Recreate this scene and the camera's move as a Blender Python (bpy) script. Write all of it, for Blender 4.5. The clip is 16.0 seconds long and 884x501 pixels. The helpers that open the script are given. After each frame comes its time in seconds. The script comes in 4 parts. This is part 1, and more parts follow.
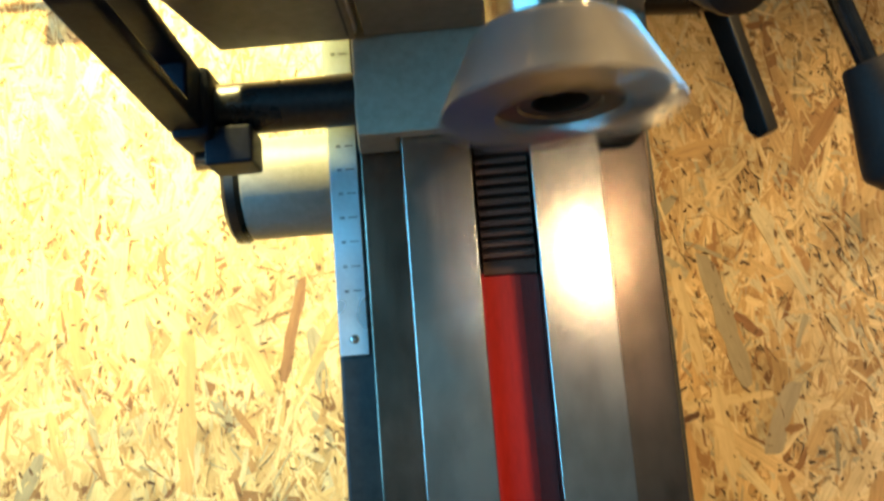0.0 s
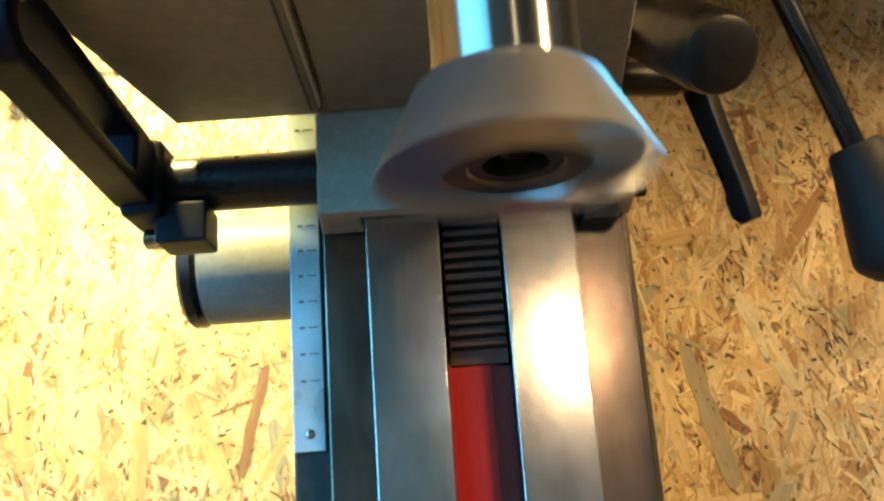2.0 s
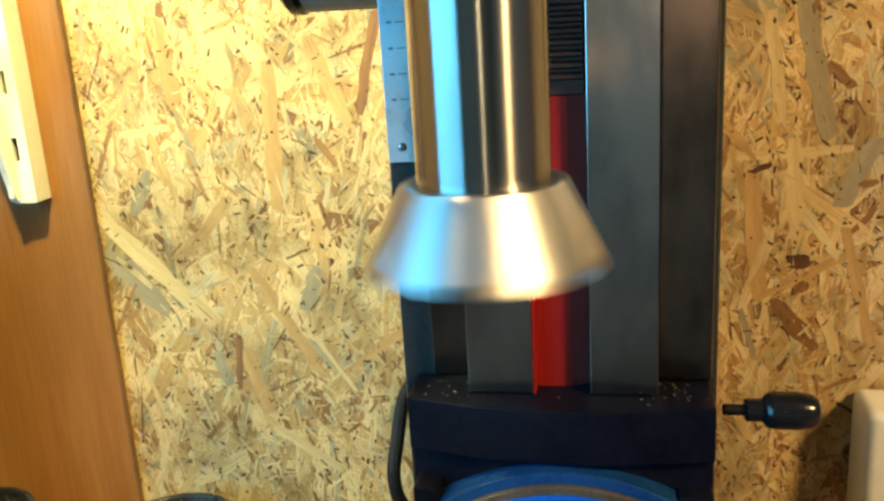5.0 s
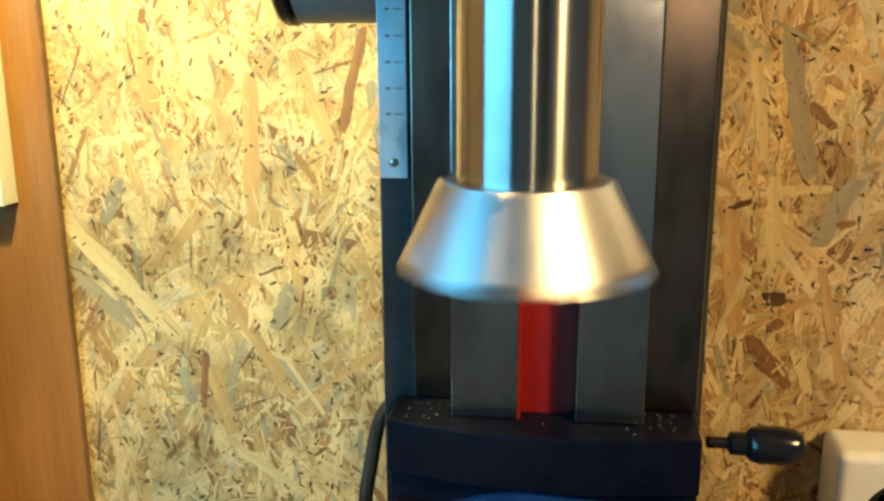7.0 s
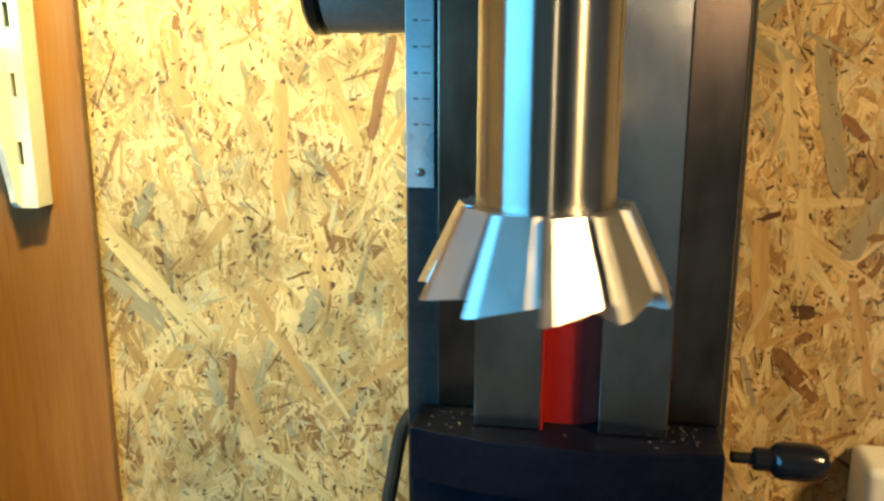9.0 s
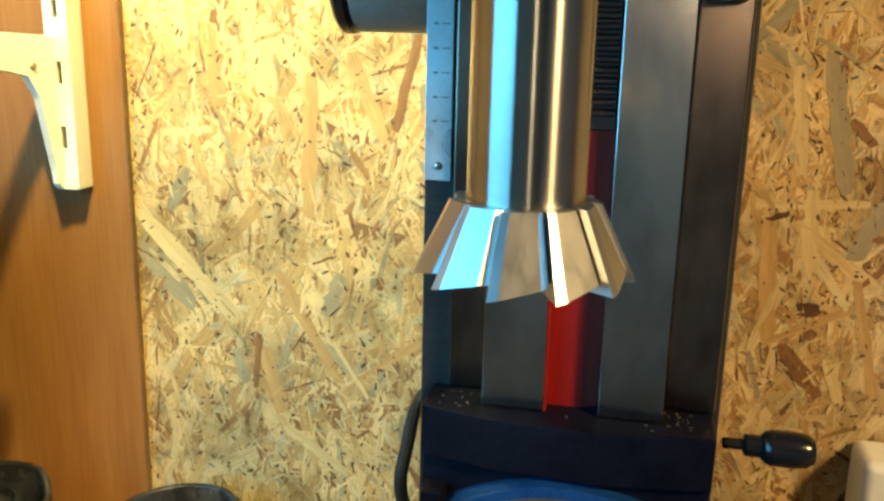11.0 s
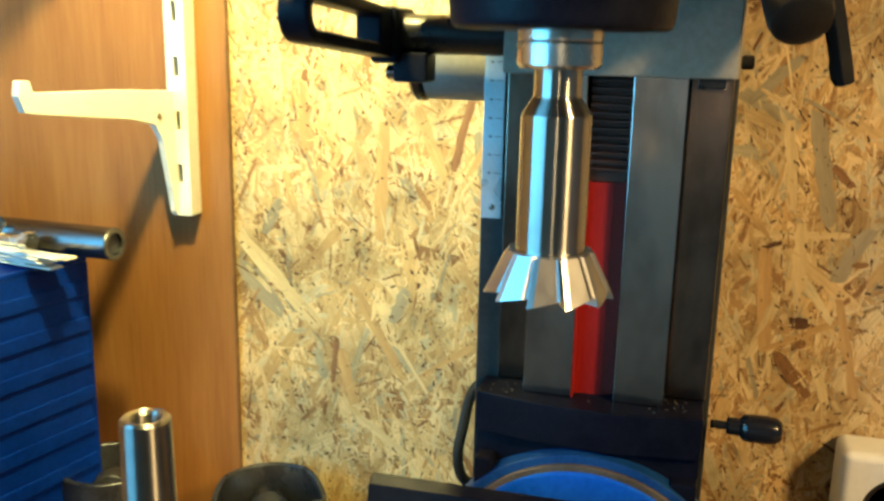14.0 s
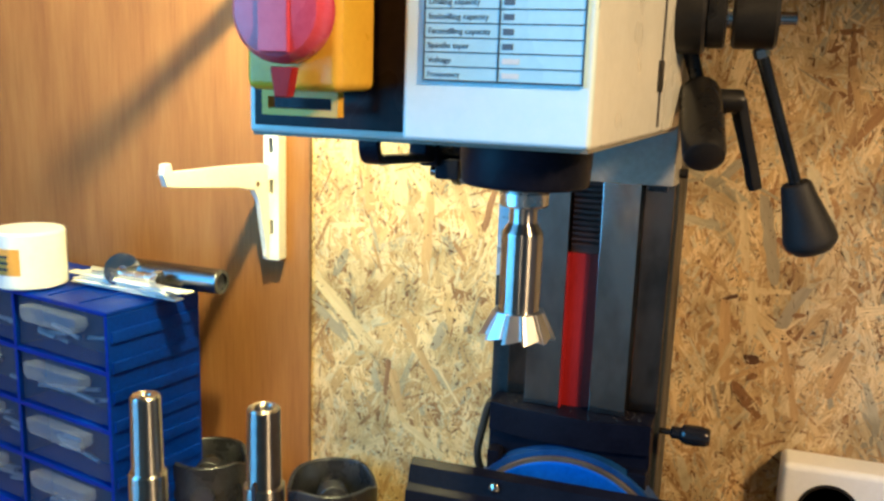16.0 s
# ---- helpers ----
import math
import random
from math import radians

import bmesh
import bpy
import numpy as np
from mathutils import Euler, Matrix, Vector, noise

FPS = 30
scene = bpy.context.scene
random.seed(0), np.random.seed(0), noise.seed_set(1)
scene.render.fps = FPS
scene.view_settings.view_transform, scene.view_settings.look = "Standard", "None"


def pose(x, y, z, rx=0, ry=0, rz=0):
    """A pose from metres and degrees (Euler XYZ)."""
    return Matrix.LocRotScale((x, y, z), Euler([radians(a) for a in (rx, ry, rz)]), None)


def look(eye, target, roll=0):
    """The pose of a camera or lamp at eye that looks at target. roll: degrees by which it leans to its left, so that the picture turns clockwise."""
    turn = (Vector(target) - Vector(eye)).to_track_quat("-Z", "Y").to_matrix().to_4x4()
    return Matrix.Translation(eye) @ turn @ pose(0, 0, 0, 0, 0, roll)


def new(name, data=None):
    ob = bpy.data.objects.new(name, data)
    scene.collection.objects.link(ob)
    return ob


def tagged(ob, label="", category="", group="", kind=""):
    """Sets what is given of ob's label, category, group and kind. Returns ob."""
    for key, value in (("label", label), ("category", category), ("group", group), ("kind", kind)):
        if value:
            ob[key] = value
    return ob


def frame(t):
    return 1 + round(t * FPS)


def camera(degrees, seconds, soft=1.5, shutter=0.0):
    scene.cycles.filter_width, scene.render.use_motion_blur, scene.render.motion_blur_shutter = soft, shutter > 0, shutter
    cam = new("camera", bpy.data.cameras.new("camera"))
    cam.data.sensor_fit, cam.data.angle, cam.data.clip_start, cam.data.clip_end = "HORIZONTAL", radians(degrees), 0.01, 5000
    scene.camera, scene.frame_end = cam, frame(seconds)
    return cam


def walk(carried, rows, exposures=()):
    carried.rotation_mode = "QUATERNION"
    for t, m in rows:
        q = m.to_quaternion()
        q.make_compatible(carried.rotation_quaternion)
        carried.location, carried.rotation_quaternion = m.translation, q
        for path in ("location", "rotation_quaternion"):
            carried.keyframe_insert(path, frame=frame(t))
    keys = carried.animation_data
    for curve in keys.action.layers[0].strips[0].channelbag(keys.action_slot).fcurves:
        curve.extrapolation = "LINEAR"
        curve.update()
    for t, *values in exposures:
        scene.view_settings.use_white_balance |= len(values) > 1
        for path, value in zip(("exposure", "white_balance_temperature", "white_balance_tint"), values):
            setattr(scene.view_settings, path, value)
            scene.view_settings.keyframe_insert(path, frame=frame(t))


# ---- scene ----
cam = camera(52.9, 16.0, 2.6, 0.5)
PATH = [
    (0, (0.083, 0.07, 1.372), (0.0426, 2.037, 1.7205), -4.6),
    (0.5, (0.081, 0.073, 1.372), (0.0485, 2.014, 1.8435), -4.1),
    (1, (0.081, 0.088, 1.361), (0.1211, 2.028, 1.8786), -2.9),
    (1.5, (0.087, 0.089, 1.373), (0.0959, 2.011, 1.9137), -4.0),
    (2, (0.089, 0.091, 1.375), (0.099, 2.013, 1.9136), -4.1),
    (2.5, (0.088, 0.092, 1.375), (0.085, 2.012, 1.9206), -3.7),
    (3, (0.09, 0.095, 1.376), (0.0851, 2.015, 1.9204), -3.3),
    (3.5, (0.094, 0.082, 1.389), (0.0369, 2.048, 1.7407), -4.6),
    (4, (0.112, 0.074, 1.408), (-0.0707, 2.066, 1.3994), -5.9),
    (4.3, (0.115, 0.072, 1.431), (-0.155, 2.032, 1.1318), -3.8),
    (4.5, (0.1167, 0.071, 1.4375), (-0.2015, 1.997, 1.0611), -3.7),
    (4.7, (0.1184, 0.07, 1.452), (-0.248, 1.962, 0.916), -3.6),
    (6.8, (0.1043, 0.071, 1.446), (-0.1699, 2.001, 0.992), -0.6),
    (7, (0.1053, 0.073, 1.446), (-0.1659, 2.001, 0.979), -0.3),
    (7.5, (0.1043, 0.068, 1.443), (-0.2307, 1.98, 0.954), 0.0),
    (8, (0.1003, 0.071, 1.443), (-0.2328, 1.984, 0.956), 0.2),
    (8.5, (0.1059, 0.073, 1.448), (-0.2149, 1.993, 0.977), 0.2),
    (9, (0.1069, 0.072, 1.449), (-0.2289, 1.992, 0.988), 0.1),
    (11.3, (0.1168, 0.044, 1.455), (-0.287, 1.947, 0.972), 1.2),
    (11.5, (0.1158, 0.038, 1.456), (-0.2888, 1.942, 0.983), 1.0),
    (12, (0.1168, 0.024, 1.458), (-0.2673, 1.925, 0.952), 0.5),
    (12.5, (0.1208, 0.011, 1.462), (-0.2439, 1.918, 0.97), 0.3),
    (13, (0.1223, -0.004, 1.469), (-0.2833, 1.898, 0.982), 0.7),
    (13.5, (0.1263, -0.02, 1.473), (-0.3077, 1.873, 0.977), 1.0),
    (14, (0.133, -0.052, 1.484), (-0.3591, 1.833, 1.0288), 1.2),
    (14.5, (0.15, -0.098, 1.504), (-0.4072, 1.775, 1.0694), 2.0),
    (15, (0.169, -0.142, 1.521), (-0.3712, 1.737, 1.0937), 0.9),
    (15.5, (0.184, -0.181, 1.537), (-0.3877, 1.696, 1.1331), 1.0),
    (16, (0.194, -0.213, 1.541), (-0.4156, 1.652, 1.1384), 1.9),
]
EXPOSURES = [(0, 0.98, 6450, 14), (0.7, 0.96, 6350, 15), (1.0, 0.90, 6200, 19), (1.4, 0.94, 6350, 15), (3.5, 0.98, 6350, 14), (4.5, 0.70, 6500, 12), (13.5, 0.70, 6500, 12), (14.6, 0.80, 6500, 12), (15.5, 0.78, 5800, 20), (16, 0.78, 5700, 22)]
walk(cam, [(t, look(eye, target, roll)) for t, eye, target, roll in PATH], EXPOSURES)

# ---------------------------------------------------------------- light
world = bpy.data.worlds.new("world")
world.use_nodes = True
world.node_tree.nodes["Background"].inputs[0].default_value = (0.35, 0.55, 0.9, 1)
world.node_tree.nodes["Background"].inputs[1].default_value = 0.03
scene.world = world


def lamp(name, kind, place, target, watts, colour, size=0.1, size_y=None):
    data = bpy.data.lights.new(name, kind)
    data.energy, data.color = watts, colour
    if kind == "AREA":
        data.shape = "RECTANGLE"
        data.size, data.size_y = size, size_y or size
    else:
        data.shadow_soft_size = size
    ob = new(name, data)
    ob.matrix_world = look(place, target)
    return ob


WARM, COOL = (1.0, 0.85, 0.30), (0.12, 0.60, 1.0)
lamp("bench_lamp", "POINT", (-0.095, 0.302, 1.79), (0, 0.4, 1.4), 16.5, WARM, 0.018)
lamp("room_lamp", "AREA", (1.00, -0.34, 2.12), (0.1, 0.4, 1.4), 12.8, (1.0, 0.68, 0.28), 0.14, 0.18)
# Narrow unseen spot, added to put the hot highlight on the right slideway.
way_spot = lamp("slideway_spot", "SPOT", (0.338, -0.95, 1.635), (0.130, 0.40, 1.412), 2.8, (1.0, 0.80, 0.45), 0.035)
way_spot.data.spot_size, way_spot.data.spot_blend = radians(9), 0.6
# Unseen cool area lamp, added for the blue strips and the bluish front.
lamp("cool_side_lamp", "AREA", (-0.96, -1.15, 1.78), (0.1, -1.15, 1.78), 30, COOL, 1.9, 1.2)


# ---------------------------------------------------------------- materials
def material(name, build):
    m = bpy.data.materials.new(name)
    m.use_nodes = True
    nt = m.node_tree
    bsdf = nt.nodes["Principled BSDF"]
    build(nt, bsdf)
    return m


def node(nt, kind, **values):
    n = nt.nodes.new(kind)
    for k, v in values.items():
        if k in n.inputs:
            n.inputs[k].default_value = v
    return n


def ramp(nt, src, stops):
    r = nt.nodes.new("ShaderNodeValToRGB")
    while len(r.color_ramp.elements) > 1:
        r.color_ramp.elements.remove(r.color_ramp.elements[-1])
    for i, (p, c) in enumerate(stops):
        e = r.color_ramp.elements[0] if i == 0 else r.color_ramp.elements.new(p)
        e.position, e.color = p, (*c, 1)
    nt.links.new(src, r.inputs[0])
    return r.outputs[0]


def coords(nt, scale=(1, 1, 1), rot=(0, 0, 0), which="Object"):
    tc = nt.nodes.new("ShaderNodeTexCoord")
    mp = nt.nodes.new("ShaderNodeMapping")
    mp.inputs["Scale"].default_value = scale
    mp.inputs["Rotation"].default_value = rot
    nt.links.new(tc.outputs[which], mp.inputs[0])
    return mp.outputs[0]


def noise_of(nt, vec, scale, detail=4, rough=0.6):
    n = nt.nodes.new("ShaderNodeTexNoise")
    n.inputs["Scale"].default_value, n.inputs["Detail"].default_value = scale, detail
    n.inputs["Roughness"].default_value = rough
    nt.links.new(vec, n.inputs["Vector"])
    return n.outputs["Fac"]


def bump(nt, bsdf, height, strength, distance=0.001):
    b = nt.nodes.new("ShaderNodeBump")
    b.inputs["Strength"].default_value, b.inputs["Distance"].default_value = strength, distance
    nt.links.new(height, b.inputs["Height"])
    nt.links.new(b.outputs[0], bsdf.inputs["Normal"])


def surface(name, dark, light, rough=0.5, metal=0.0, scale=60, stretch=(1, 1, 1), relief=0.15, spread=0.12, coat=0.0, gloss=0.5):
    """A worn surface: colour between two tones at two scales, uneven gloss, fine relief."""
    def build(nt, bsdf):
        v = coords(nt, stretch)
        big, fine = noise_of(nt, v, scale * 0.25, 3), noise_of(nt, v, scale * 4, 5, 0.7)
        mix = nt.nodes.new("ShaderNodeMath")
        mix.operation = "ADD"
        half = nt.nodes.new("ShaderNodeMath")
        half.operation, half.inputs[1].default_value = "MULTIPLY", 0.5
        nt.links.new(big, mix.inputs[0])
        nt.links.new(fine, mix.inputs[1])
        nt.links.new(mix.outputs[0], half.inputs[0])
        nt.links.new(ramp(nt, half.outputs[0], [(0.35, dark), (0.65, light)]), bsdf.inputs["Base Color"])
        lo, hi = max(0.03, rough - spread), min(1, rough + spread)
        nt.links.new(ramp(nt, big, [(0.35, (lo,) * 3), (0.65, (hi,) * 3)]), bsdf.inputs["Roughness"])
        bsdf.inputs["Metallic"].default_value = metal
        bsdf.inputs["Coat Weight"].default_value = coat
        bsdf.inputs["Specular IOR Level"].default_value = gloss
        bump(nt, bsdf, fine, relief, 0.0006)
    return material(name, build)


def strand_material():
    """Wood strands: every strand its own tone, grain along its length, dark flecks."""
    def build(nt, bsdf):
        geo = nt.nodes.new("ShaderNodeNewGeometry")
        base = ramp(nt, geo.outputs["Random Per Island"], [
            (0.0, (0.22, 0.10, 0.035)), (0.07, (0.40, 0.22, 0.085)), (0.18, (0.55, 0.36, 0.155)), (0.45, (0.66, 0.475, 0.235)),
            (0.78, (0.80, 0.64, 0.37)), (0.91, (0.62, 0.54, 0.35)), (1.0, (0.34, 0.30, 0.21))])
        uv = coords(nt, (1, 1, 1), which="UV")
        grain = noise_of(nt, uv, 1.0, 5, 0.65)
        g2 = ramp(nt, grain, [(0.28, (0.66, 0.60, 0.52)), (0.5, (0.95, 0.95, 0.94)), (0.72, (1.10, 1.09, 1.06))])
        mul = node(nt, "ShaderNodeMix")
        mul.data_type, mul.blend_type = "RGBA", "MULTIPLY"
        mul.inputs[0].default_value = 1
        nt.links.new(base, mul.inputs[6])
        nt.links.new(g2, mul.inputs[7])
        spots = noise_of(nt, coords(nt, (1, 1, 1)), 130, 3, 0.6)
        sp = ramp(nt, spots, [(0.27, (0.16, 0.09, 0.04)), (0.36, (1, 1, 1))])
        mul2 = node(nt, "ShaderNodeMix")
        mul2.data_type, mul2.blend_type = "RGBA", "MULTIPLY"
        mul2.inputs[0].default_value = 0.85
        nt.links.new(mul.outputs[2], mul2.inputs[6])
        nt.links.new(sp, mul2.inputs[7])
        patch = noise_of(nt, coords(nt, (1, 1, 1)), 22, 3, 0.55)
        tone = ramp(nt, patch, [(0.32, (0.62, 0.59, 0.52)), (0.5, (0.95, 0.94, 0.92)), (0.66, (1.14, 1.10, 1.02))])
        mul3 = node(nt, "ShaderNodeMix")
        mul3.data_type, mul3.blend_type = "RGBA", "MULTIPLY"
        mul3.inputs[0].default_value = 1
        nt.links.new(mul2.outputs[2], mul3.inputs[6])
        nt.links.new(tone, mul3.inputs[7])
        nt.links.new(mul3.outputs[2], bsdf.inputs["Base Color"])
        bsdf.inputs["Roughness"].default_value = 0.62
        bump(nt, bsdf, grain, 0.35, 0.0008)
    return material("osb_strands", build)


def veneer_material():
    def build(nt, bsdf):
        v = coords(nt, (9, 9, 0.9))
        big, fine = noise_of(nt, v, 3.0, 4), noise_of(nt, coords(nt, (60, 60, 2.2)), 9, 4, 0.7)
        add = nt.nodes.new("ShaderNodeMath")
        add.operation = "MULTIPLY_ADD"
        add.inputs[1].default_value = 0.45
        nt.links.new(fine, add.inputs[0])
        nt.links.new(big, add.inputs[2])
        nt.links.new(ramp(nt, add.outputs[0], [(0.45, (0.19, 0.074, 0.020)), (0.75, (0.30, 0.130, 0.038)), (0.95, (0.36, 0.17, 0.054))]), bsdf.inputs["Base Color"])
        bsdf.inputs["Roughness"].default_value = 0.55
        bsdf.inputs["Specular IOR Level"].default_value = 0.25
        bump(nt, bsdf, fine, 0.12, 0.0004)
    return material("beech_veneer", build)


def machined(name, tone, rough, streak=(220, 220, 3), contrast=0.25, scratch=0.02):
    """Bare ground steel with scratches along one direction and stained patches."""
    def build(nt, bsdf):
        lines = noise_of(nt, coords(nt, streak), 3.0, 5, 0.7)
        stains = noise_of(nt, coords(nt, (1, 1, 0.5)), 45, 4, 0.6)
        a = tuple(c * (1 - contrast) for c in tone)
        nt.links.new(ramp(nt, stains, [(0.36, a), (0.6, tone)]), bsdf.inputs["Base Color"])
        lo, hi = rough * 0.86, min(1, rough * 1.16)
        nt.links.new(ramp(nt, lines, [(0.3, (lo,) * 3), (0.7, (hi,) * 3)]), bsdf.inputs["Roughness"])
        bsdf.inputs["Metallic"].default_value = 1
        nicks = noise_of(nt, coords(nt, (1, 1, 0.35)), 420, 2, 0.5)
        both = nt.nodes.new("ShaderNodeMath")
        both.operation = "ADD"
        nt.links.new(lines, both.inputs[0])
        nt.links.new(nicks, both.inputs[1])
        bump(nt, bsdf, both.outputs[0], scratch, 0.0001)
    return material(name, build)


def turned(name, tone, rough, aniso):
    """Lathe-turned steel: fine grooves round the axis draw the reflections out along it."""
    def build(nt, bsdf):
        rings = noise_of(nt, coords(nt, (2, 2, 900)), 3.0, 4, 0.6)
        stains = noise_of(nt, coords(nt), 60, 3)
        nt.links.new(ramp(nt, stains, [(0.35, tuple(c * 0.88 for c in tone)), (0.6, tone)]), bsdf.inputs["Base Color"])
        nt.links.new(ramp(nt, rings, [(0.3, (rough * 0.99,) * 3), (0.7, (rough * 1.01,) * 3)]), bsdf.inputs["Roughness"])
        bsdf.inputs["Metallic"].default_value = 1
        bsdf.inputs["Anisotropic"].default_value = aniso
        bsdf.inputs["Anisotropic Rotation"].default_value = 0.25
        tan = nt.nodes.new("ShaderNodeTangent")
        tan.direction_type, tan.axis = "RADIAL", "Z"
        nt.links.new(tan.outputs[0], bsdf.inputs["Tangent"])
    return material(name, build)


def clear_material():
    def build(nt, bsdf):
        bsdf.inputs["Base Color"].default_value = (0.10, 0.14, 0.24, 1)
        bsdf.inputs["Roughness"].default_value = 0.28
        bsdf.inputs["Alpha"].default_value = 0.22
        bump(nt, bsdf, noise_of(nt, coords(nt), 90, 3), 0.1, 0.0006)
    return material("clear_plastic", build)


M_STRAND = strand_material()
M_VENEER = veneer_material()
M_SPECK = surface("bark", (0.05, 0.028, 0.014), (0.20, 0.11, 0.05), 0.8, scale=200, relief=0.3)
M_CORE = surface("chipboard_edge", (0.12, 0.06, 0.025), (0.30, 0.16, 0.07), 0.8, scale=300, relief=0.5)
M_OSB = surface("osb_core", (0.36, 0.23, 0.10), (0.58, 0.41, 0.20), 0.8, scale=200, relief=0.5)
M_CREAM = surface("cream_enamel", (0.66, 0.65, 0.57), (0.78, 0.77, 0.69), 0.32, scale=40, relief=0.05, coat=0.3)
M_GREYCAST = surface("grey_paint_on_casting", (0.20, 0.195, 0.18), (0.30, 0.29, 0.27), 0.5, scale=70, relief=0.3)
# The red channel's shade along its right edge, painted dark, with oil streaks.
M_SHADERED = surface("shaded_oily_red_paint", (0.07, 0.008, 0.007), (0.20, 0.018, 0.014), 0.5, scale=140, stretch=(3, 3, 0.3), relief=0.3, gloss=0.35)
# Darker tone that holds the shade below the head and its box.
M_UNDERSHADE = surface("underside_shade_paint", (0.15, 0.135, 0.10), (0.24, 0.22, 0.17), 0.55, scale=50, relief=0.2)
M_OFFCUT = surface("rough_brown_wood", (0.14, 0.06, 0.025), (0.34, 0.17, 0.07), 0.8, scale=120, relief=0.6)
# Cream paint of the saddle, darkened to hold the head's shade.
M_CASTPAINT = surface("shaded_cream_on_casting", (0.23, 0.21, 0.165), (0.36, 0.335, 0.27), 0.5, scale=70, relief=0.35)
M_WAY = machined("ground_slideway", (0.64, 0.58, 0.54), 0.18, (160, 160, 4), 0.30, 0.32)
# Steel with the brown reflection of the surroundings put into its colour.
M_BROWNSTEEL = machined("brown_reflection_steel", (0.30, 0.215, 0.17), 0.22, (120, 120, 5), 0.45, 0.14)
M_FLANGE = surface("grey_column_paint", (0.016, 0.021, 0.023), (0.038, 0.044, 0.047), 0.42, 0.2, scale=70, relief=0.25, gloss=0.3)
M_RED = surface("red_paint", (0.22, 0.008, 0.006), (0.36, 0.014, 0.010), 0.50, scale=90, stretch=(2, 2, 0.4), relief=0.3, gloss=0.22)
M_RACK = surface("oily_rack_steel", (0.020, 0.008, 0.006), (0.060, 0.026, 0.018), 0.42, 0.35, scale=300, relief=0.3)
M_SCALE = surface("aluminium_scale", (0.46, 0.58, 0.64), (0.60, 0.72, 0.77), 0.36, 0.6, scale=120, relief=0.08)
# Black for print and joints, and for painted shade in holes.
M_INKSHADE = surface("black_ink_and_hole_shade", (0.02, 0.02, 0.03), (0.05, 0.05, 0.06), 0.6)
M_BLACK = surface("black_plastic", (0.006, 0.006, 0.007), (0.016, 0.015, 0.015), 0.34, scale=140, relief=0.2, gloss=0.35)
M_GLOSSBLACK = surface("glossy_black_plastic", (0.006, 0.006, 0.007), (0.014, 0.013, 0.014), 0.16, scale=140, relief=0.06, spread=0.05)
M_RUBBER = surface("black_rubber", (0.007, 0.007, 0.008), (0.018, 0.018, 0.020), 0.55, scale=160, relief=0.3, gloss=0.35)
M_BLACKSTEEL = surface("blackened_steel", (0.012, 0.012, 0.014), (0.035, 0.034, 0.034), 0.30, 0.5, scale=120, relief=0.12)
M_BLUED = surface("polished_blued_steel", (0.03, 0.035, 0.042), (0.07, 0.078, 0.088), 0.16, 0.8, scale=120, relief=0.05, spread=0.05)
M_DARKBASE = surface("dark_navy_casting", (0.0030, 0.0036, 0.008), (0.009, 0.010, 0.019), 0.42, 0.0, scale=90, relief=0.3, gloss=0.11)
M_BLUE = surface("blue_enamel", (0.003, 0.075, 0.48), (0.008, 0.15, 0.74), 0.34, scale=70, relief=0.12, coat=0.15, gloss=0.3)
M_SEAT = surface("worn_blue_paint", (0.001, 0.022, 0.11), (0.006, 0.07, 0.24), 0.5, scale=160, relief=0.3, gloss=0.3)
M_TUBE = turned("dark_tube_steel", (0.20, 0.20, 0.21), 0.26, 0.6)
M_BRASSY = surface("bare_rim", (0.13, 0.10, 0.075), (0.27, 0.22, 0.165), 0.45, 0.5, scale=160)
M_TOOL = turned("turned_tool_steel", (0.47, 0.455, 0.43), 0.27, 1.0)
# Darker copy of the tool steel, holding the slotted arbor's dark reflection.
M_DARKTOOL = turned("dark_reflection_tool_steel", (0.36, 0.345, 0.33), 0.34, 1.0)
M_CUTTER = machined("cutter_steel", (0.56, 0.56, 0.555), 0.34, (160, 160, 20), 0.12)
# Cutter steel darkened, its underside's dark reflection put into the colour.
M_CORESTEEL = machined("shaded_cutter_body", (0.13, 0.125, 0.12), 0.40, (60, 60, 60), 0.3)
M_CHROME = surface("bright_steel", (0.55, 0.55, 0.54), (0.72, 0.71, 0.69), 0.18, 1.0, scale=140, relief=0.05)
M_DULLALU = surface("dull_aluminium_casting", (0.018, 0.020, 0.025), (0.060, 0.065, 0.078), 0.32, 0.5, scale=120, relief=0.35)
M_YELLOW = surface("yellow_plastic", (0.66, 0.36, 0.015), (0.78, 0.46, 0.03), 0.36, scale=60, relief=0.06)
M_REDCAP = surface("faded_red_plastic", (0.58, 0.050, 0.085), (0.72, 0.10, 0.14), 0.32, scale=60, relief=0.06)
M_DARKPANEL = surface("dark_switch_plate", (0.010, 0.006, 0.009), (0.024, 0.016, 0.019), 0.36, scale=70, relief=0.06, gloss=0.15)
# The cool light on the front cover is put into this pale blue.
M_FACE = surface("cool_lit_front_sheet", (0.70, 0.89, 0.90), (0.78, 0.94, 0.95), 0.28, scale=40, relief=0.04, coat=0.3)
M_PRINT = surface("printed_ink", (0.09, 0.12, 0.15), (0.14, 0.17, 0.20), 0.6)
M_LABEL = surface("rating_plate", (0.44, 0.74, 0.83), (0.52, 0.82, 0.90), 0.32, scale=60, relief=0.03)
M_WHITE = surface("white_enamel", (0.70, 0.69, 0.63), (0.82, 0.81, 0.75), 0.38, scale=70, relief=0.08)
M_WHITEPL = surface("white_plastic", (0.78, 0.78, 0.74), (0.86, 0.86, 0.83), 0.42, scale=60, relief=0.06)
M_CABINET = surface("blue_cabinet_plastic", (0.0004, 0.014, 0.18), (0.0011, 0.034, 0.33), 0.42, scale=60, relief=0.10, gloss=0.10)
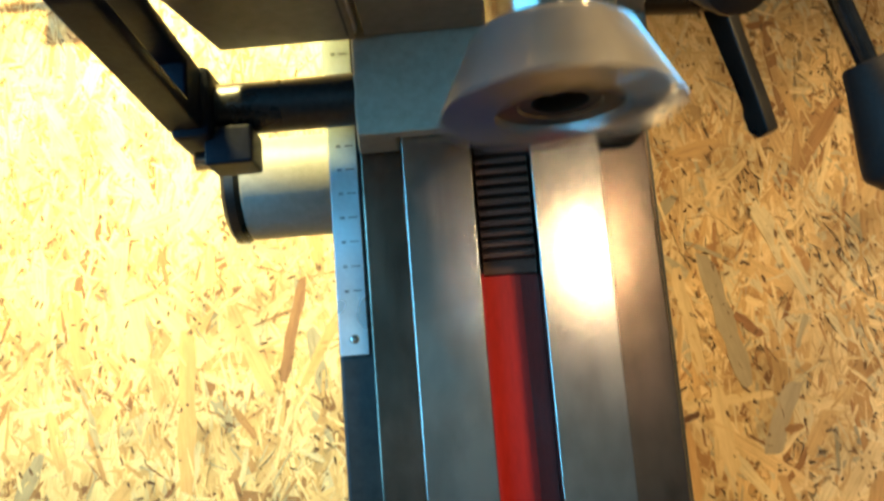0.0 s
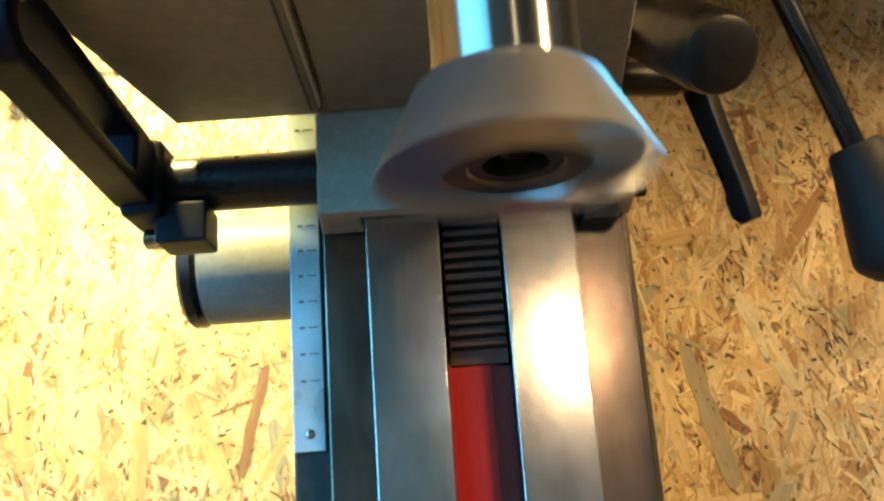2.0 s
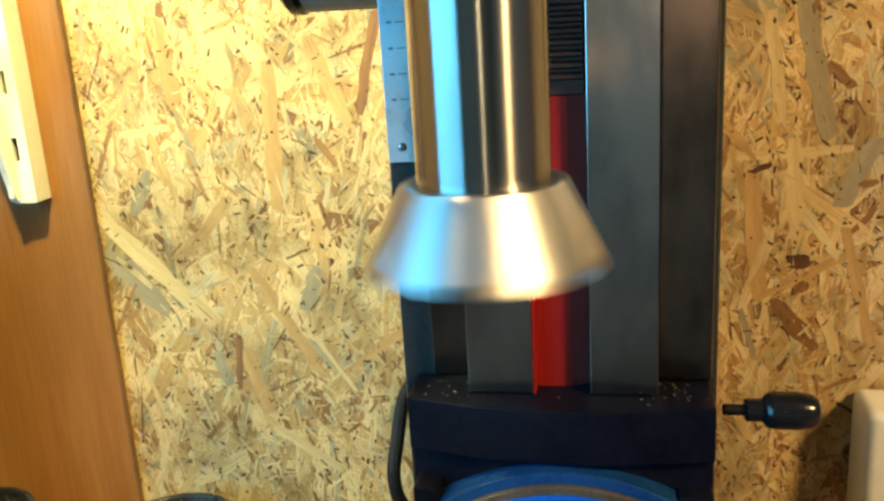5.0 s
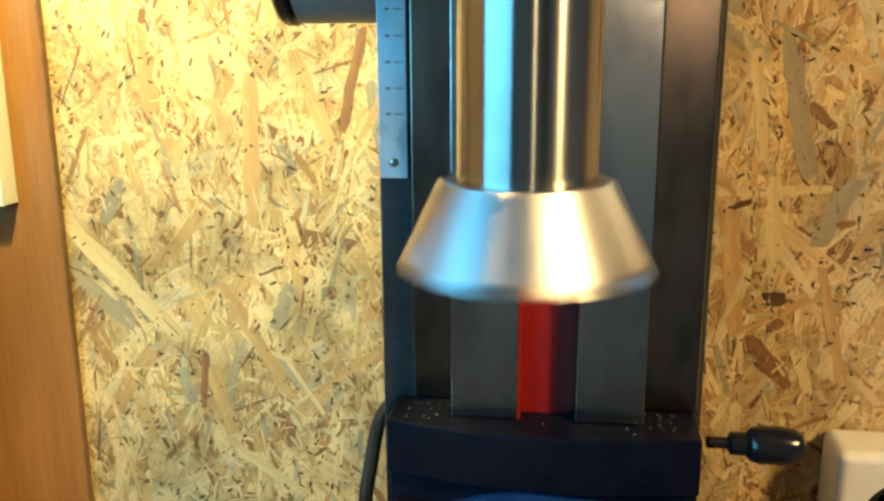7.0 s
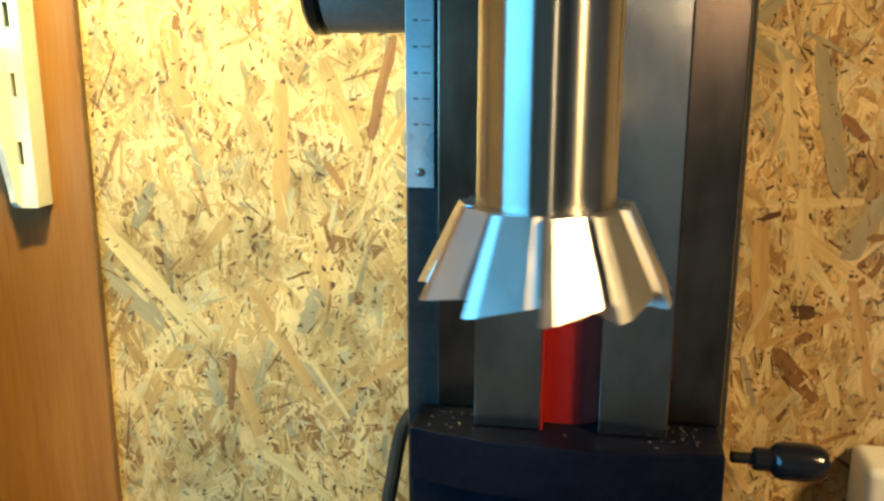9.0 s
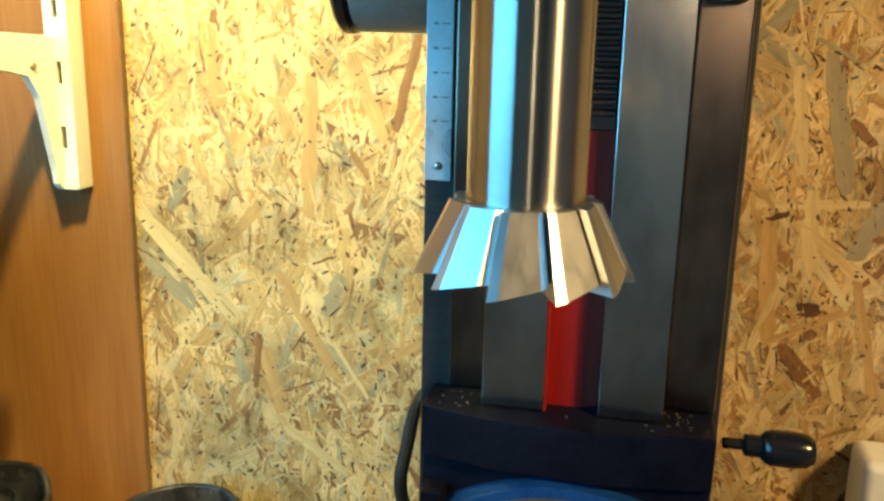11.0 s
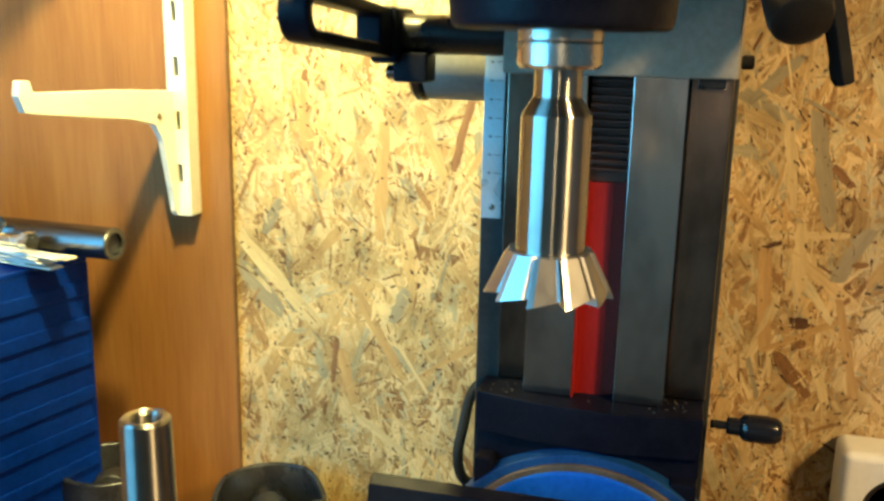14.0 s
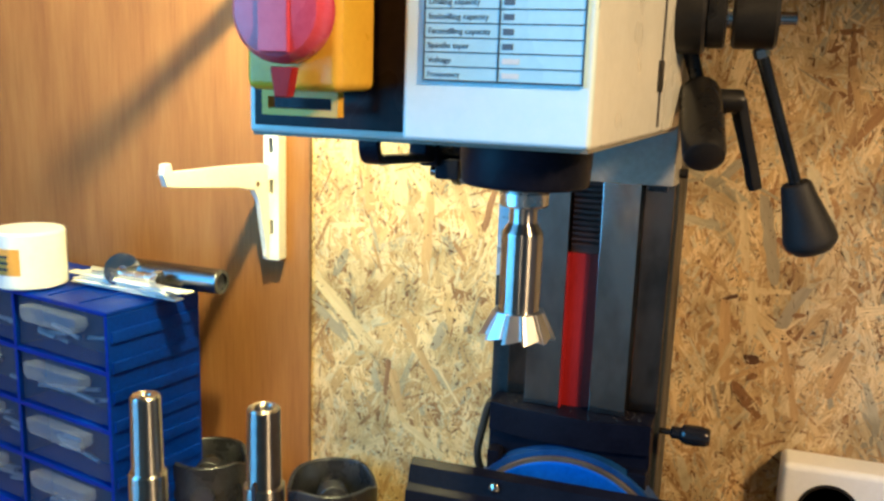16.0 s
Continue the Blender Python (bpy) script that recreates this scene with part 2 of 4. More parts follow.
# Dark tone that paints the shade in the depth of the drawers.
M_INSIDE = surface("shaded_drawer_inside", (0.012, 0.016, 0.032), (0.04, 0.045, 0.065), 0.6, scale=160, relief=0.3)
M_ZINC = surface("zinc_plated_steel", (0.42, 0.44, 0.46), (0.62, 0.64, 0.66), 0.4, 0.3, scale=300, relief=0.1)
M_SWARF = surface("steel_chips", (0.04, 0.032, 0.022), (0.18, 0.16, 0.13), 0.45, 0.6, scale=900, relief=0.1)
M_STAMP = surface("faded_stamp_ink", (0.20, 0.145, 0.085), (0.34, 0.25, 0.15), 0.8, scale=300)
M_CLEAR = clear_material()
M_HANDLE = surface("frosted_drawer_pull", (0.22, 0.28, 0.40), (0.34, 0.40, 0.52), 0.30, scale=60)
M_HANDLE.node_tree.nodes["Principled BSDF"].inputs["Alpha"].default_value = 0.24
M_ORANGE = surface("orange_label", (0.70, 0.30, 0.03), (0.80, 0.40, 0.05), 0.5)
M_BENCH = surface("worn_bench_board", (0.16, 0.09, 0.045), (0.32, 0.19, 0.10), 0.6, scale=40, stretch=(0.3, 2, 2), relief=0.3)
M_PLASTER = surface("plain_plaster", (0.27, 0.21, 0.17), (0.38, 0.305, 0.25), 0.85, scale=12, relief=0.3)
# Dark tone for unseen surfaces, so that the slideways reflect less light.
M_CEILING = surface("dark_unseen_ceiling", (0.055, 0.042, 0.030), (0.10, 0.078, 0.056), 0.85, scale=14, relief=0.3)
M_CONCRETE = surface("concrete_floor", (0.06, 0.055, 0.05), (0.11, 0.105, 0.095), 0.8, scale=14, relief=0.3)
M_TABLE = machined("table_steel", (0.10, 0.097, 0.092), 0.40, (3, 220, 220))


# ---------------------------------------------------------------- mesh helpers
def weighted_normals(bm):
    """Corner normals weighted by area, so that flat faces stay flat beside their rounded edges."""
    area = {f: f.calc_area() for f in bm.faces}
    out = []
    for f in bm.faces:
        for loop in f.loops:
            v = loop.vert
            fan, todo = {f}, [f]
            while todo:
                g = todo.pop()
                for e in g.edges:
                    if e.smooth and v in e.verts:
                        for h in e.link_faces:
                            if h not in fan:
                                fan.add(h)
                                todo.append(h)
            n = Vector((0, 0, 0))
            for g in fan:
                n += g.normal * area[g]
            out.append(n.normalized() if n.length > 0 else f.normal.copy())
    return out


def link(name, bm, mat, parent=None, label="", smooth=35):
    bmesh.ops.recalc_face_normals(bm, faces=bm.faces)
    me = bpy.data.meshes.new(name)
    for f in bm.faces:
        f.smooth = True
    for e in bm.edges:
        if len(e.link_faces) == 2 and e.calc_face_angle(0) > radians(smooth):
            e.smooth = False
    normals = weighted_normals(bm)
    bm.to_mesh(me)
    bm.free()
    me.normals_split_custom_set(normals)
    me.materials.append(mat)
    ob = new(name, me)
    if parent is not None:
        ob.parent = parent
    if label:
        ob["label"] = label
    return ob


def part(name, bm, mat, parent, label=""):
    return link(name, bm, mat, parent, label)


def thing(name, label, category, place=(0, 0, 0), group="", kind="", turn=0):
    ob = new(name)
    ob.matrix_world = pose(*place, 0, 0, turn)
    return tagged(ob, label, category, group, kind)


def bevelled(bm, width, segments=2, angle=30):
    if width > 0:
        edges = [e for e in bm.edges if len(e.link_faces) == 2 and e.calc_face_angle(0) > radians(angle)]
        bmesh.ops.bevel(bm, geom=edges, offset=width, segments=segments, profile=0.5, affect="EDGES", clamp_overlap=True)
    return bm


def block(x0, x1, y0, y1, z0, z1, bevel=0.001, segments=2):
    bm = bmesh.new()
    bmesh.ops.create_cube(bm, size=1, matrix=Matrix.Translation(((x0 + x1) / 2, (y0 + y1) / 2, (z0 + z1) / 2)) @ Matrix.Diagonal((x1 - x0, y1 - y0, z1 - z0, 1)))
    return bevelled(bm, bevel, segments)


def prism(points, low, high, axis="z", bevel=0.0, segments=2):
    """A polygon drawn in a plane and pulled along an axis."""
    bm = bmesh.new()
    at = {"z": lambda a, b, c: (a, b, c), "y": lambda a, b, c: (a, c, b), "x": lambda a, b, c: (c, a, b)}[axis]
    lo = [bm.verts.new(at(a, b, low)) for a, b in points]
    hi = [bm.verts.new(at(a, b, high)) for a, b in points]
    n = len(points)
    bm.faces.new(lo)
    bm.faces.new(hi)
    for i in range(n):
        bm.faces.new((lo[i], lo[(i + 1) % n], hi[(i + 1) % n], hi[i]))
    bmesh.ops.recalc_face_normals(bm, faces=bm.faces)
    return bevelled(bm, bevel, segments)


def lathe(profile, segments=40, m=None):
    """A profile of (radius, height) turned about z; a radius of 0 closes an end."""
    bm = bmesh.new()
    rings = []
    for r, z in profile:
        if r <= 1e-6:
            rings.append([bm.verts.new((0, 0, z))])
        else:
            rings.append([bm.verts.new((r * math.cos(2 * math.pi * i / segments), r * math.sin(2 * math.pi * i / segments), z)) for i in range(segments)])
    for a, b in zip(rings, rings[1:]):
        for i in range(segments):
            j = (i + 1) % segments
            if len(a) == 1 and len(b) > 1:
                bm.faces.new((a[0], b[i], b[j]))
            elif len(b) == 1 and len(a) > 1:
                bm.faces.new((a[i], a[j], b[0]))
            elif len(a) > 1:
                bm.faces.new((a[i], a[j], b[j], b[i]))
    if m is not None:
        bm.transform(m)
    return bm


def rod(a, b, r0, r1=None, segments=24, edge=0.0006):
    """A round bar from a to b with softened ends."""
    a, b = Vector(a), Vector(b)
    r1 = r0 if r1 is None else r1
    length = (b - a).length
    m = Matrix.Translation(a) @ (b - a).to_track_quat("Z", "Y").to_matrix().to_4x4()
    return lathe([(0, 0), (r0 - edge, 0), (r0, edge), (r1, length - edge), (r1 - edge, length), (0, length)], segments, m)


def along(a, b):
    a, b = Vector(a), Vector(b)
    return Matrix.Translation(a) @ (b - a).to_track_quat("Z", "Y").to_matrix().to_4x4()


def cable(name, points, radius, mat, parent=None, label=""):
    """A bent round cable through points, as a mesh."""
    pts = [Vector(p) for p in points]
    fine = []
    for i in range(len(pts) - 1):
        p0, p1, p2, p3 = pts[max(i - 1, 0)], pts[i], pts[i + 1], pts[min(i + 2, len(pts) - 1)]
        for k in range(8):
            t = k / 8
            fine.append(0.5 * ((2 * p1) + (p2 - p0) * t + (2 * p0 - 5 * p1 + 4 * p2 - p3) * t * t + (3 * p1 - p0 - 3 * p2 + p3) * t ** 3))
    fine.append(pts[-1])
    bm = bmesh.new()
    rings = []
    for i, p in enumerate(fine):
        d = (fine[min(i + 1, len(fine) - 1)] - fine[max(i - 1, 0)]).normalized()
        q = d.to_track_quat("Z", "Y")
        rings.append([bm.verts.new(p + q @ Vector((radius * math.cos(a * math.pi / 5), radius * math.sin(a * math.pi / 5), 0))) for a in range(10)])
    for a, b in zip(rings, rings[1:]):
        for i in range(10):
            bm.faces.new((a[i], a[(i + 1) % 10], b[(i + 1) % 10], b[i]))
    bm.faces.new(rings[0])
    bm.faces.new(rings[-1])
    return link(name, bm, mat, parent, label)


def words(text, size, place, mat, parent, name="lettering"):
    """Lettering on a plate that faces -y."""
    cu = bpy.data.curves.new(name, "FONT")
    cu.body, cu.size, cu.extrude = text, size, 0.00008
    tmp = bpy.data.objects.new(name, cu)
    scene.collection.objects.link(tmp)
    me = bpy.data.meshes.new_from_object(tmp.evaluated_get(bpy.context.evaluated_depsgraph_get()))
    bpy.data.objects.remove(tmp)
    me.transform(pose(*place, 90, 0, 0))
    me.materials.clear()
    me.materials.append(mat)
    ob = new(name, me)
    ob.parent = parent
    return ob


# ---------------------------------------------------------------- the setting
def setting():
    WALL = 0.571
    tagged(link("wall_back", block(-1.05, 1.9, WALL, WALL + 0.012, 0, 2.45, 0), M_OSB), "yellow-brown oriented strand board wall behind the bench", "wall", kind="structure")
    tagged(link("wall_right", block(1.9, 2.0, -2.6, WALL + 0.02, 0, 2.45, 0), M_PLASTER), "plain plastered workshop wall", "wall", kind="structure")
    front = tagged(link("wall_front", block(-1.07, 2.0, -2.7, -2.6, 0, 2.45, 0), M_PLASTER), "plain plastered workshop wall with dark boards added to dim reflections", "wall", kind="structure")
    # Unseen boards, added so the slideways mirror something dark.
    part("dimming_boards", block(-0.97, 1.9, -2.6, -2.575, 1.85, 2.45, 0.003), M_CEILING, front)
    # the unseen side wall, with an opening made up behind the cool area lamp
    pieces = bmesh.new()
    for y0, y1, z0, z1 in ((-2.6, -2.12, 0, 2.45), (-0.18, WALL + 0.02, 0, 2.45), (-2.12, -0.18, 0, 1.16), (-2.12, -0.18, 2.40, 2.45)):
        bmesh.ops.create_cube(pieces, size=1, matrix=Matrix.Translation((-1.02, (y0 + y1) / 2, (z0 + z1) / 2)) @ Matrix.Diagonal((0.1, y1 - y0, z1 - z0, 1)))
    tagged(link("wall_left", pieces, M_PLASTER), "plain plastered workshop wall with an added opening", "wall", kind="structure")
    tagged(link("floor", block(-1.07, 2, -2.7, 0.6, -0.05, 0, 0), M_CONCRETE), "dark grey concrete workshop floor", "floor", kind="structure")
    tagged(link("ceiling", block(-1.07, 2, -2.7, 0.6, 2.45, 2.5, 0), M_CEILING), "plain workshop ceiling, kept dark to dim the slideway reflections", "ceiling", kind="structure")
    # Unseen board above the view, added to shade the upper right wall.
    sh = thing("wall_shade_board", "unseen brown board above the machine, added to shade the wall", "shelf")
    part("shade_board", block(0.19, 1.25, 0.165, 0.5685, 1.800, 1.820, 0.002), M_BENCH, sh)
    for x in (0.25, 1.0):
        part("shade_board_cleat", block(x, x + 0.02, 0.36, 0.5685, 1.770, 1.800, 0.002), M_BENCH, sh)


def flakes(name, n, seed, sizes, y0, y1, mat, label, upright=0.62):
    """Thin wood flakes pressed flat on the wall, laid over one another at random."""
    rng = random.Random(seed)
    verts, faces, uvs = [], [], []
    for k in range(n):
        layer = k / n
        x, z = rng.uniform(-0.24, 0.62), rng.uniform(0.92, 1.92)
        (l0, l1, w0, w1) = sizes(layer, rng)
        length, width = l0 + (l1 - l0) * rng.random() ** 1.8, w0 + (w1 - w0) * rng.random() ** 1.5
        tilt = rng.gauss(math.pi / 2, 0.5) if rng.random() < upright else rng.uniform(0, math.pi)
        y = y0 + (y1 - y0) * layer - rng.random() * 0.00006
        c, s = math.cos(tilt), math.sin(tilt)
        jag = min(0.0010, width * 0.16)
        outline = []
        side = 5
        skew = rng.uniform(-0.6, 0.6)
        for sign in (1, -1):
            for i in range(side + 1):
                u = (-0.5 + i / side) * sign
                taper = 1 - 0.45 * abs(2 * u) ** 4
                b = sign * width * 0.5 * taper + rng.uniform(-1, 1) * jag
                outline.append((u * length + rng.uniform(-1, 1) * jag + b * skew, b))
        lean, roll = rng.uniform(-0.002, 0.002), rng.uniform(-0.008, 0.008)
        start = len(verts)
        ou, ov = rng.uniform(0, 400), rng.uniform(0, 400)
        for a, b in outline:
            verts.append((x + a * c - b * s, y + a * lean + b * roll, z + a * s + b * c))
            uvs.append((ou + a * 60, ov + b * 700))
        faces.append(tuple(range(start, start + len(outline))))
    me = bpy.data.meshes.new(name)
    me.from_pydata(verts, [], faces)
    layer = me.uv_layers.new(name="grain")
    for loop in me.loops:
        layer.data[loop.index].uv = uvs[loop.vertex_index]
    me.materials.append(mat)
    ob = new(name, me)
    ob.parent = bpy.data.objects["wall_back"]
    tagged(ob, label, kind="stuff")


def strands():
    def mixed(layer, rng):
        q = rng.random()
        if layer < 0.12 or q < 0.026:
            return 0.025, 0.070, 0.004, 0.011
        if q < 0.20:
            return 0.010, 0.040, 0.0012, 0.0042
        return 0.003, 0.017, 0.0004, 0.0019
    flakes("wood_strands", 62000, 11, mixed, 0.57045, 0.57010, M_STRAND, "overlapping pale yellow and brown pressed wood strands")
    flakes("bark_specks", 8500, 5, lambda layer, rng: (0.0010, 0.0055, 0.0004, 0.0018), 0.57005, 0.56995, M_SPECK, "small dark brown bark specks pressed into the board", 0.3)


def broad_strands():
    """The broad strands on the face of the board: x, z, length, width, slant, tone."""
    tones = {
        "pale": surface("pale_strand", (0.52, 0.37, 0.17), (0.78, 0.62, 0.34), 0.6, scale=120, stretch=(0.10, 1, 1), relief=0.25),
        "tan": surface("tan_strand", (0.40, 0.23, 0.085), (0.64, 0.42, 0.18), 0.6, scale=120, stretch=(0.10, 1, 1), relief=0.25),
        "grey": surface("weathered_strand", (0.27, 0.225, 0.145), (0.43, 0.36, 0.24), 0.65, scale=120, stretch=(0.12, 1, 1), relief=0.25),
        "brown": surface("brown_strand", (0.17, 0.075, 0.028), (0.36, 0.18, 0.075), 0.65, scale=120, stretch=(0.12, 1, 1), relief=0.3),
        "knot": surface("dark_knot", (0.045, 0.018, 0.008), (0.15, 0.065, 0.026), 0.6, scale=200, stretch=(0.4, 1, 1), relief=0.4)}
    left = [(-0.179, 1.294, 0.058, 0.0140, -45, "grey"), (-0.163, 1.301, 0.104, 0.0115, -46, "pale"), (-0.082, 1.429, 0.058, 0.0130, -50, "pale"),
            (-0.107, 1.434, 0.046, 0.0150, -79, "pale"), (-0.139, 1.430, 0.054, 0.0100, -82, "tan"), (-0.077, 1.383, 0.091, 0.0100, -91, "tan"),
            (-0.079, 1.264, 0.085, 0.0080, -60, "tan"), (-0.015, 1.423, 0.059, 0.0065, -104, "brown"), (-0.105, 1.225, 0.048, 0.0095, -76, "tan"),
            (-0.062, 1.288, 0.033, 0.0085, -113, "grey"), (-0.075, 1.178, 0.052, 0.0070, -34, "pale"), (-0.115, 1.239, 0.038, 0.0050, -96, "brown"),
            (-0.025, 1.246, 0.052, 0.0050, 36, "tan")]
    right = [(0.227, 1.408, 0.077, 0.0100, -78, "grey"), (0.251, 1.353, 0.041, 0.0100, -116, "grey"), (0.218, 1.364, 0.061, 0.0050, 3, "pale"),
             (0.222, 1.303, 0.011, 0.0085, 3, "knot"), (0.199, 1.355, 0.017, 0.0033, 25, "knot"), (0.219, 1.347, 0.046, 0.0090, -85, "pale"),
             (0.199, 1.318, 0.074, 0.0090, -85, "tan"), (0.225, 1.294, 0.053, 0.0043, 29, "tan"), (0.241, 1.260, 0.029, 0.0065, -70, "pale"),
             (0.255, 1.287, 0.073, 0.0065, -76, "tan"), (0.207, 1.410, 0.059, 0.0065, -83, "pale"), (0.240, 1.404, 0.019, 0.0050, -46, "brown"),
             (0.197, 1.260, 0.031, 0.0031, -74, "grey")]
    rng = random.Random(8)
    for k, (x, z, length, width, slant, tone) in enumerate(left + right):
        bm = bmesh.new()
        rim, side = [], 8
        jag = width * 0.13
        for sign in (1, -1):
            for i in range(side + 1):
                u = (-0.5 + i / side) * sign
                b = sign * width * 0.5 * (1 - 0.30 * abs(2 * u) ** 7) + rng.uniform(-1, 1) * jag
                rim.append((u * length + rng.uniform(-1, 1) * jag * 2.2, b))
        front = [bm.verts.new((a, -0.00004, b)) for a, b in rim]
        back = [bm.verts.new((a, 0.00004, b)) for a, b in rim]
        bm.faces.new(front)
        bm.faces.new(back[::-1])
        for i in range(len(rim)):
            j = (i + 1) % len(rim)
            bm.faces.new((front[i], back[i], back[j], front[j]))
        ob = part("wood_strand", bm, tones[tone], bpy.data.objects["wall_back"])
        ob.matrix_world = pose(x, 0.57013 - 0.000002 * k, z, 0, -slant, 0)


def hanging_rail():
    """A thin steel rod along the wall, with a black spring clip on it."""
    r = thing("hanging_rail", "thin bright steel rod fixed along the wall on two holders", "rail")
    part("rod", rod((-0.36, 0.541, 1.650), (0.028, 0.541, 1.650), 0.0029, segments=16), M_CHROME, r)
    part("holder", block(-0.345, -0.335, 0.537, 0.5643, 1.644, 1.656, 0.001), M_BLACKSTEEL, r)
    part("holder", block(0.010, 0.020, 0.537, 0.5690, 1.644, 1.656, 0.001), M_BLACKSTEEL, r)
    c = thing("spring_clip", "small black spring clip hanging on the steel rod", "clip")
    part("jaw", block(-0.150, -0.130, 0.5375, 0.5445, 1.627, 1.6465, 0.0012), M_BLACK, c)
    part("jaw", block(-0.150, -0.130, 0.5455, 0.5500, 1.627, 1.6520, 0.0012), M_BLACK, c)


def bench():
    b = thing("workbench", "worn brown wooden workbench along the strand board wall", "workbench")
    part("worktop", block(-0.94, 1.1, -0.02, 0.568, 1.03, 1.07, 0.003), M_BENCH, b)
    for x in (-0.92, 0.98):
        for y in (0.0, 0.49):
            part("leg", block(x, x + 0.07, y, y + 0.07, 0.0, 1.03, 0.003), M_BENCH, b)


def offcut():
    o = thing("wood_offcut", "rough brown wooden offcut with a splintered top beside the piston", "offcut", (-0.084, 0.487, 1.0705), turn=14)
    rng = random.Random(3)
    bm = bmesh.new()
    n = 7
    rows = []
    for i in range(n):
        rows.append([bm.verts.new((-0.014 + 0.028 * i / (n - 1), -0.02 + 0.04 * j / (n - 1), 0.066 + rng.uniform(-0.006, 0.007))) for j in range(n)])
    for i in range(n - 1):
        for j in range(n - 1):
            bm.faces.new((rows[i][j], rows[i + 1][j], rows[i + 1][j + 1], rows[i][j + 1]))
    rim = [e for e in bm.edges if e.is_boundary]
    walls = bmesh.ops.extrude_edge_only(bm, edges=rim)["geom"]
    for v in walls:
        if isinstance(v, bmesh.types.BMVert):
            v.co.z = 0
    bmesh.ops.holes_fill(bm, edges=[e for e in bm.edges if e.is_boundary])
    part("block", bm, M_OFFCUT, o)


def side_board():
    p = thing("wall_panel", "brown beech veneer board fixed to the strand board wall", "wall panel", kind="structure")
    part("board", block(-0.95, -0.1990, 0.5645, 0.5695, 1.07, 2.1, 0.0), M_VENEER, p)
    part("edge", block(-0.1990, -0.1980, 0.5647, 0.5693, 1.07, 2.1, 0.0), M_CORE, p, "rough brown chipboard edge")


# ---------------------------------------------------------------- shelf rail and brackets
def shelf_rail():
    r = thing("shelf_upright", "white enamelled slotted shelf upright screwed to the brown board", "shelf upright")
    x0, x1, y0, y1, z0, z1 = -0.2400, -0.2235, 0.549, 0.5642, 1.350, 2.05
    part("side_flange", block(x0, x0 + 0.0025, y0, y1, z0, z1, 0.0006), M_WHITE, r)
    part("side_flange", block(x1 - 0.0025, x1, y0, y1, z0, z1, 0.0006), M_WHITE, r)
    # the front web, with a row of slots through it
    bm = bmesh.new()
    xs = (x0 + 0.0025, x0 + 0.0062, x0 + 0.0103, x1 - 0.0025)
    z = z0
    slots = []
    while z < z1 - 0.05:
        slots.append((z + 0.026, z + 0.040))
        z += 0.040
    def slab(a, b, c, d):
        bmesh.ops.create_cube(bm, size=1, matrix=Matrix.Translation(((a + b) / 2, y0 + 0.001, (c + d) / 2)) @ Matrix.Diagonal((b - a, 0.002, d - c, 1)))
    slab(xs[0], xs[1], z0, z1)
    slab(xs[2], xs[3], z0, z1)
    low = z0
    for a, b in slots:
        slab(xs[1], xs[2], low, a)
        low = b
    slab(xs[1], xs[2], low, z1)
    part("slotted_web", bm, M_WHITE, r)
    # a black sheet paints the shade inside the channel
    part("slot_backing", block(x0 + 0.003, x1 - 0.003, y1 - 0.002, y1 - 0.0005, z0 + 0.002, z1, 0), M_INKSHADE, r, "black sheet painting the shade behind the slots")


def bracket(name, base_z, label):
    b = thing(name, label, "shelf bracket", (-0.2372, 0.549, base_z), turn=-6)
    prof = [(0.004, 0.004), (-0.006, 0.006), (-0.060, 0.0085), (-0.134, 0.0095), (-0.1365, 0.017), (-0.1445, 0.017), (-0.146, 0.008), (-0.142, -0.002),
            (-0.130, -0.004), (-0.045, -0.013), (-0.022, -0.018), (-0.014, -0.030), (-0.002, -0.088), (0.004, -0.090)]
    part("arm", prism(prof, -0.0028, 0.0028, "x", 0.0007), M_WHITE, b)
    for k, z in enumerate((-0.004, -0.0075)):
        for j in range(3):
            part("print_line", block(-0.0031, -0.00285, -0.062 + j * 0.009, -0.055 + j * 0.009, z, z + 0.0016, 0), M_INKSHADE, b, "illegible grey print")
    part("rivet", rod((-0.0042, -0.018, -0.012), (0.0042, -0.018, -0.012), 0.0026), M_CHROME, b)
    part("hook", block(-0.002, 0.002, -0.004, 0.007, -0.086, -0.068, 0.0006), M_WHITE, b)


# ---------------------------------------------------------------- the milling machine
AX, AY = 0.0999, 0.1985          # the spindle's axis
HEAD_Z = 1.5085                  # underside of the head
RACK_Z = 1.4180                  # lower end of the gear rack


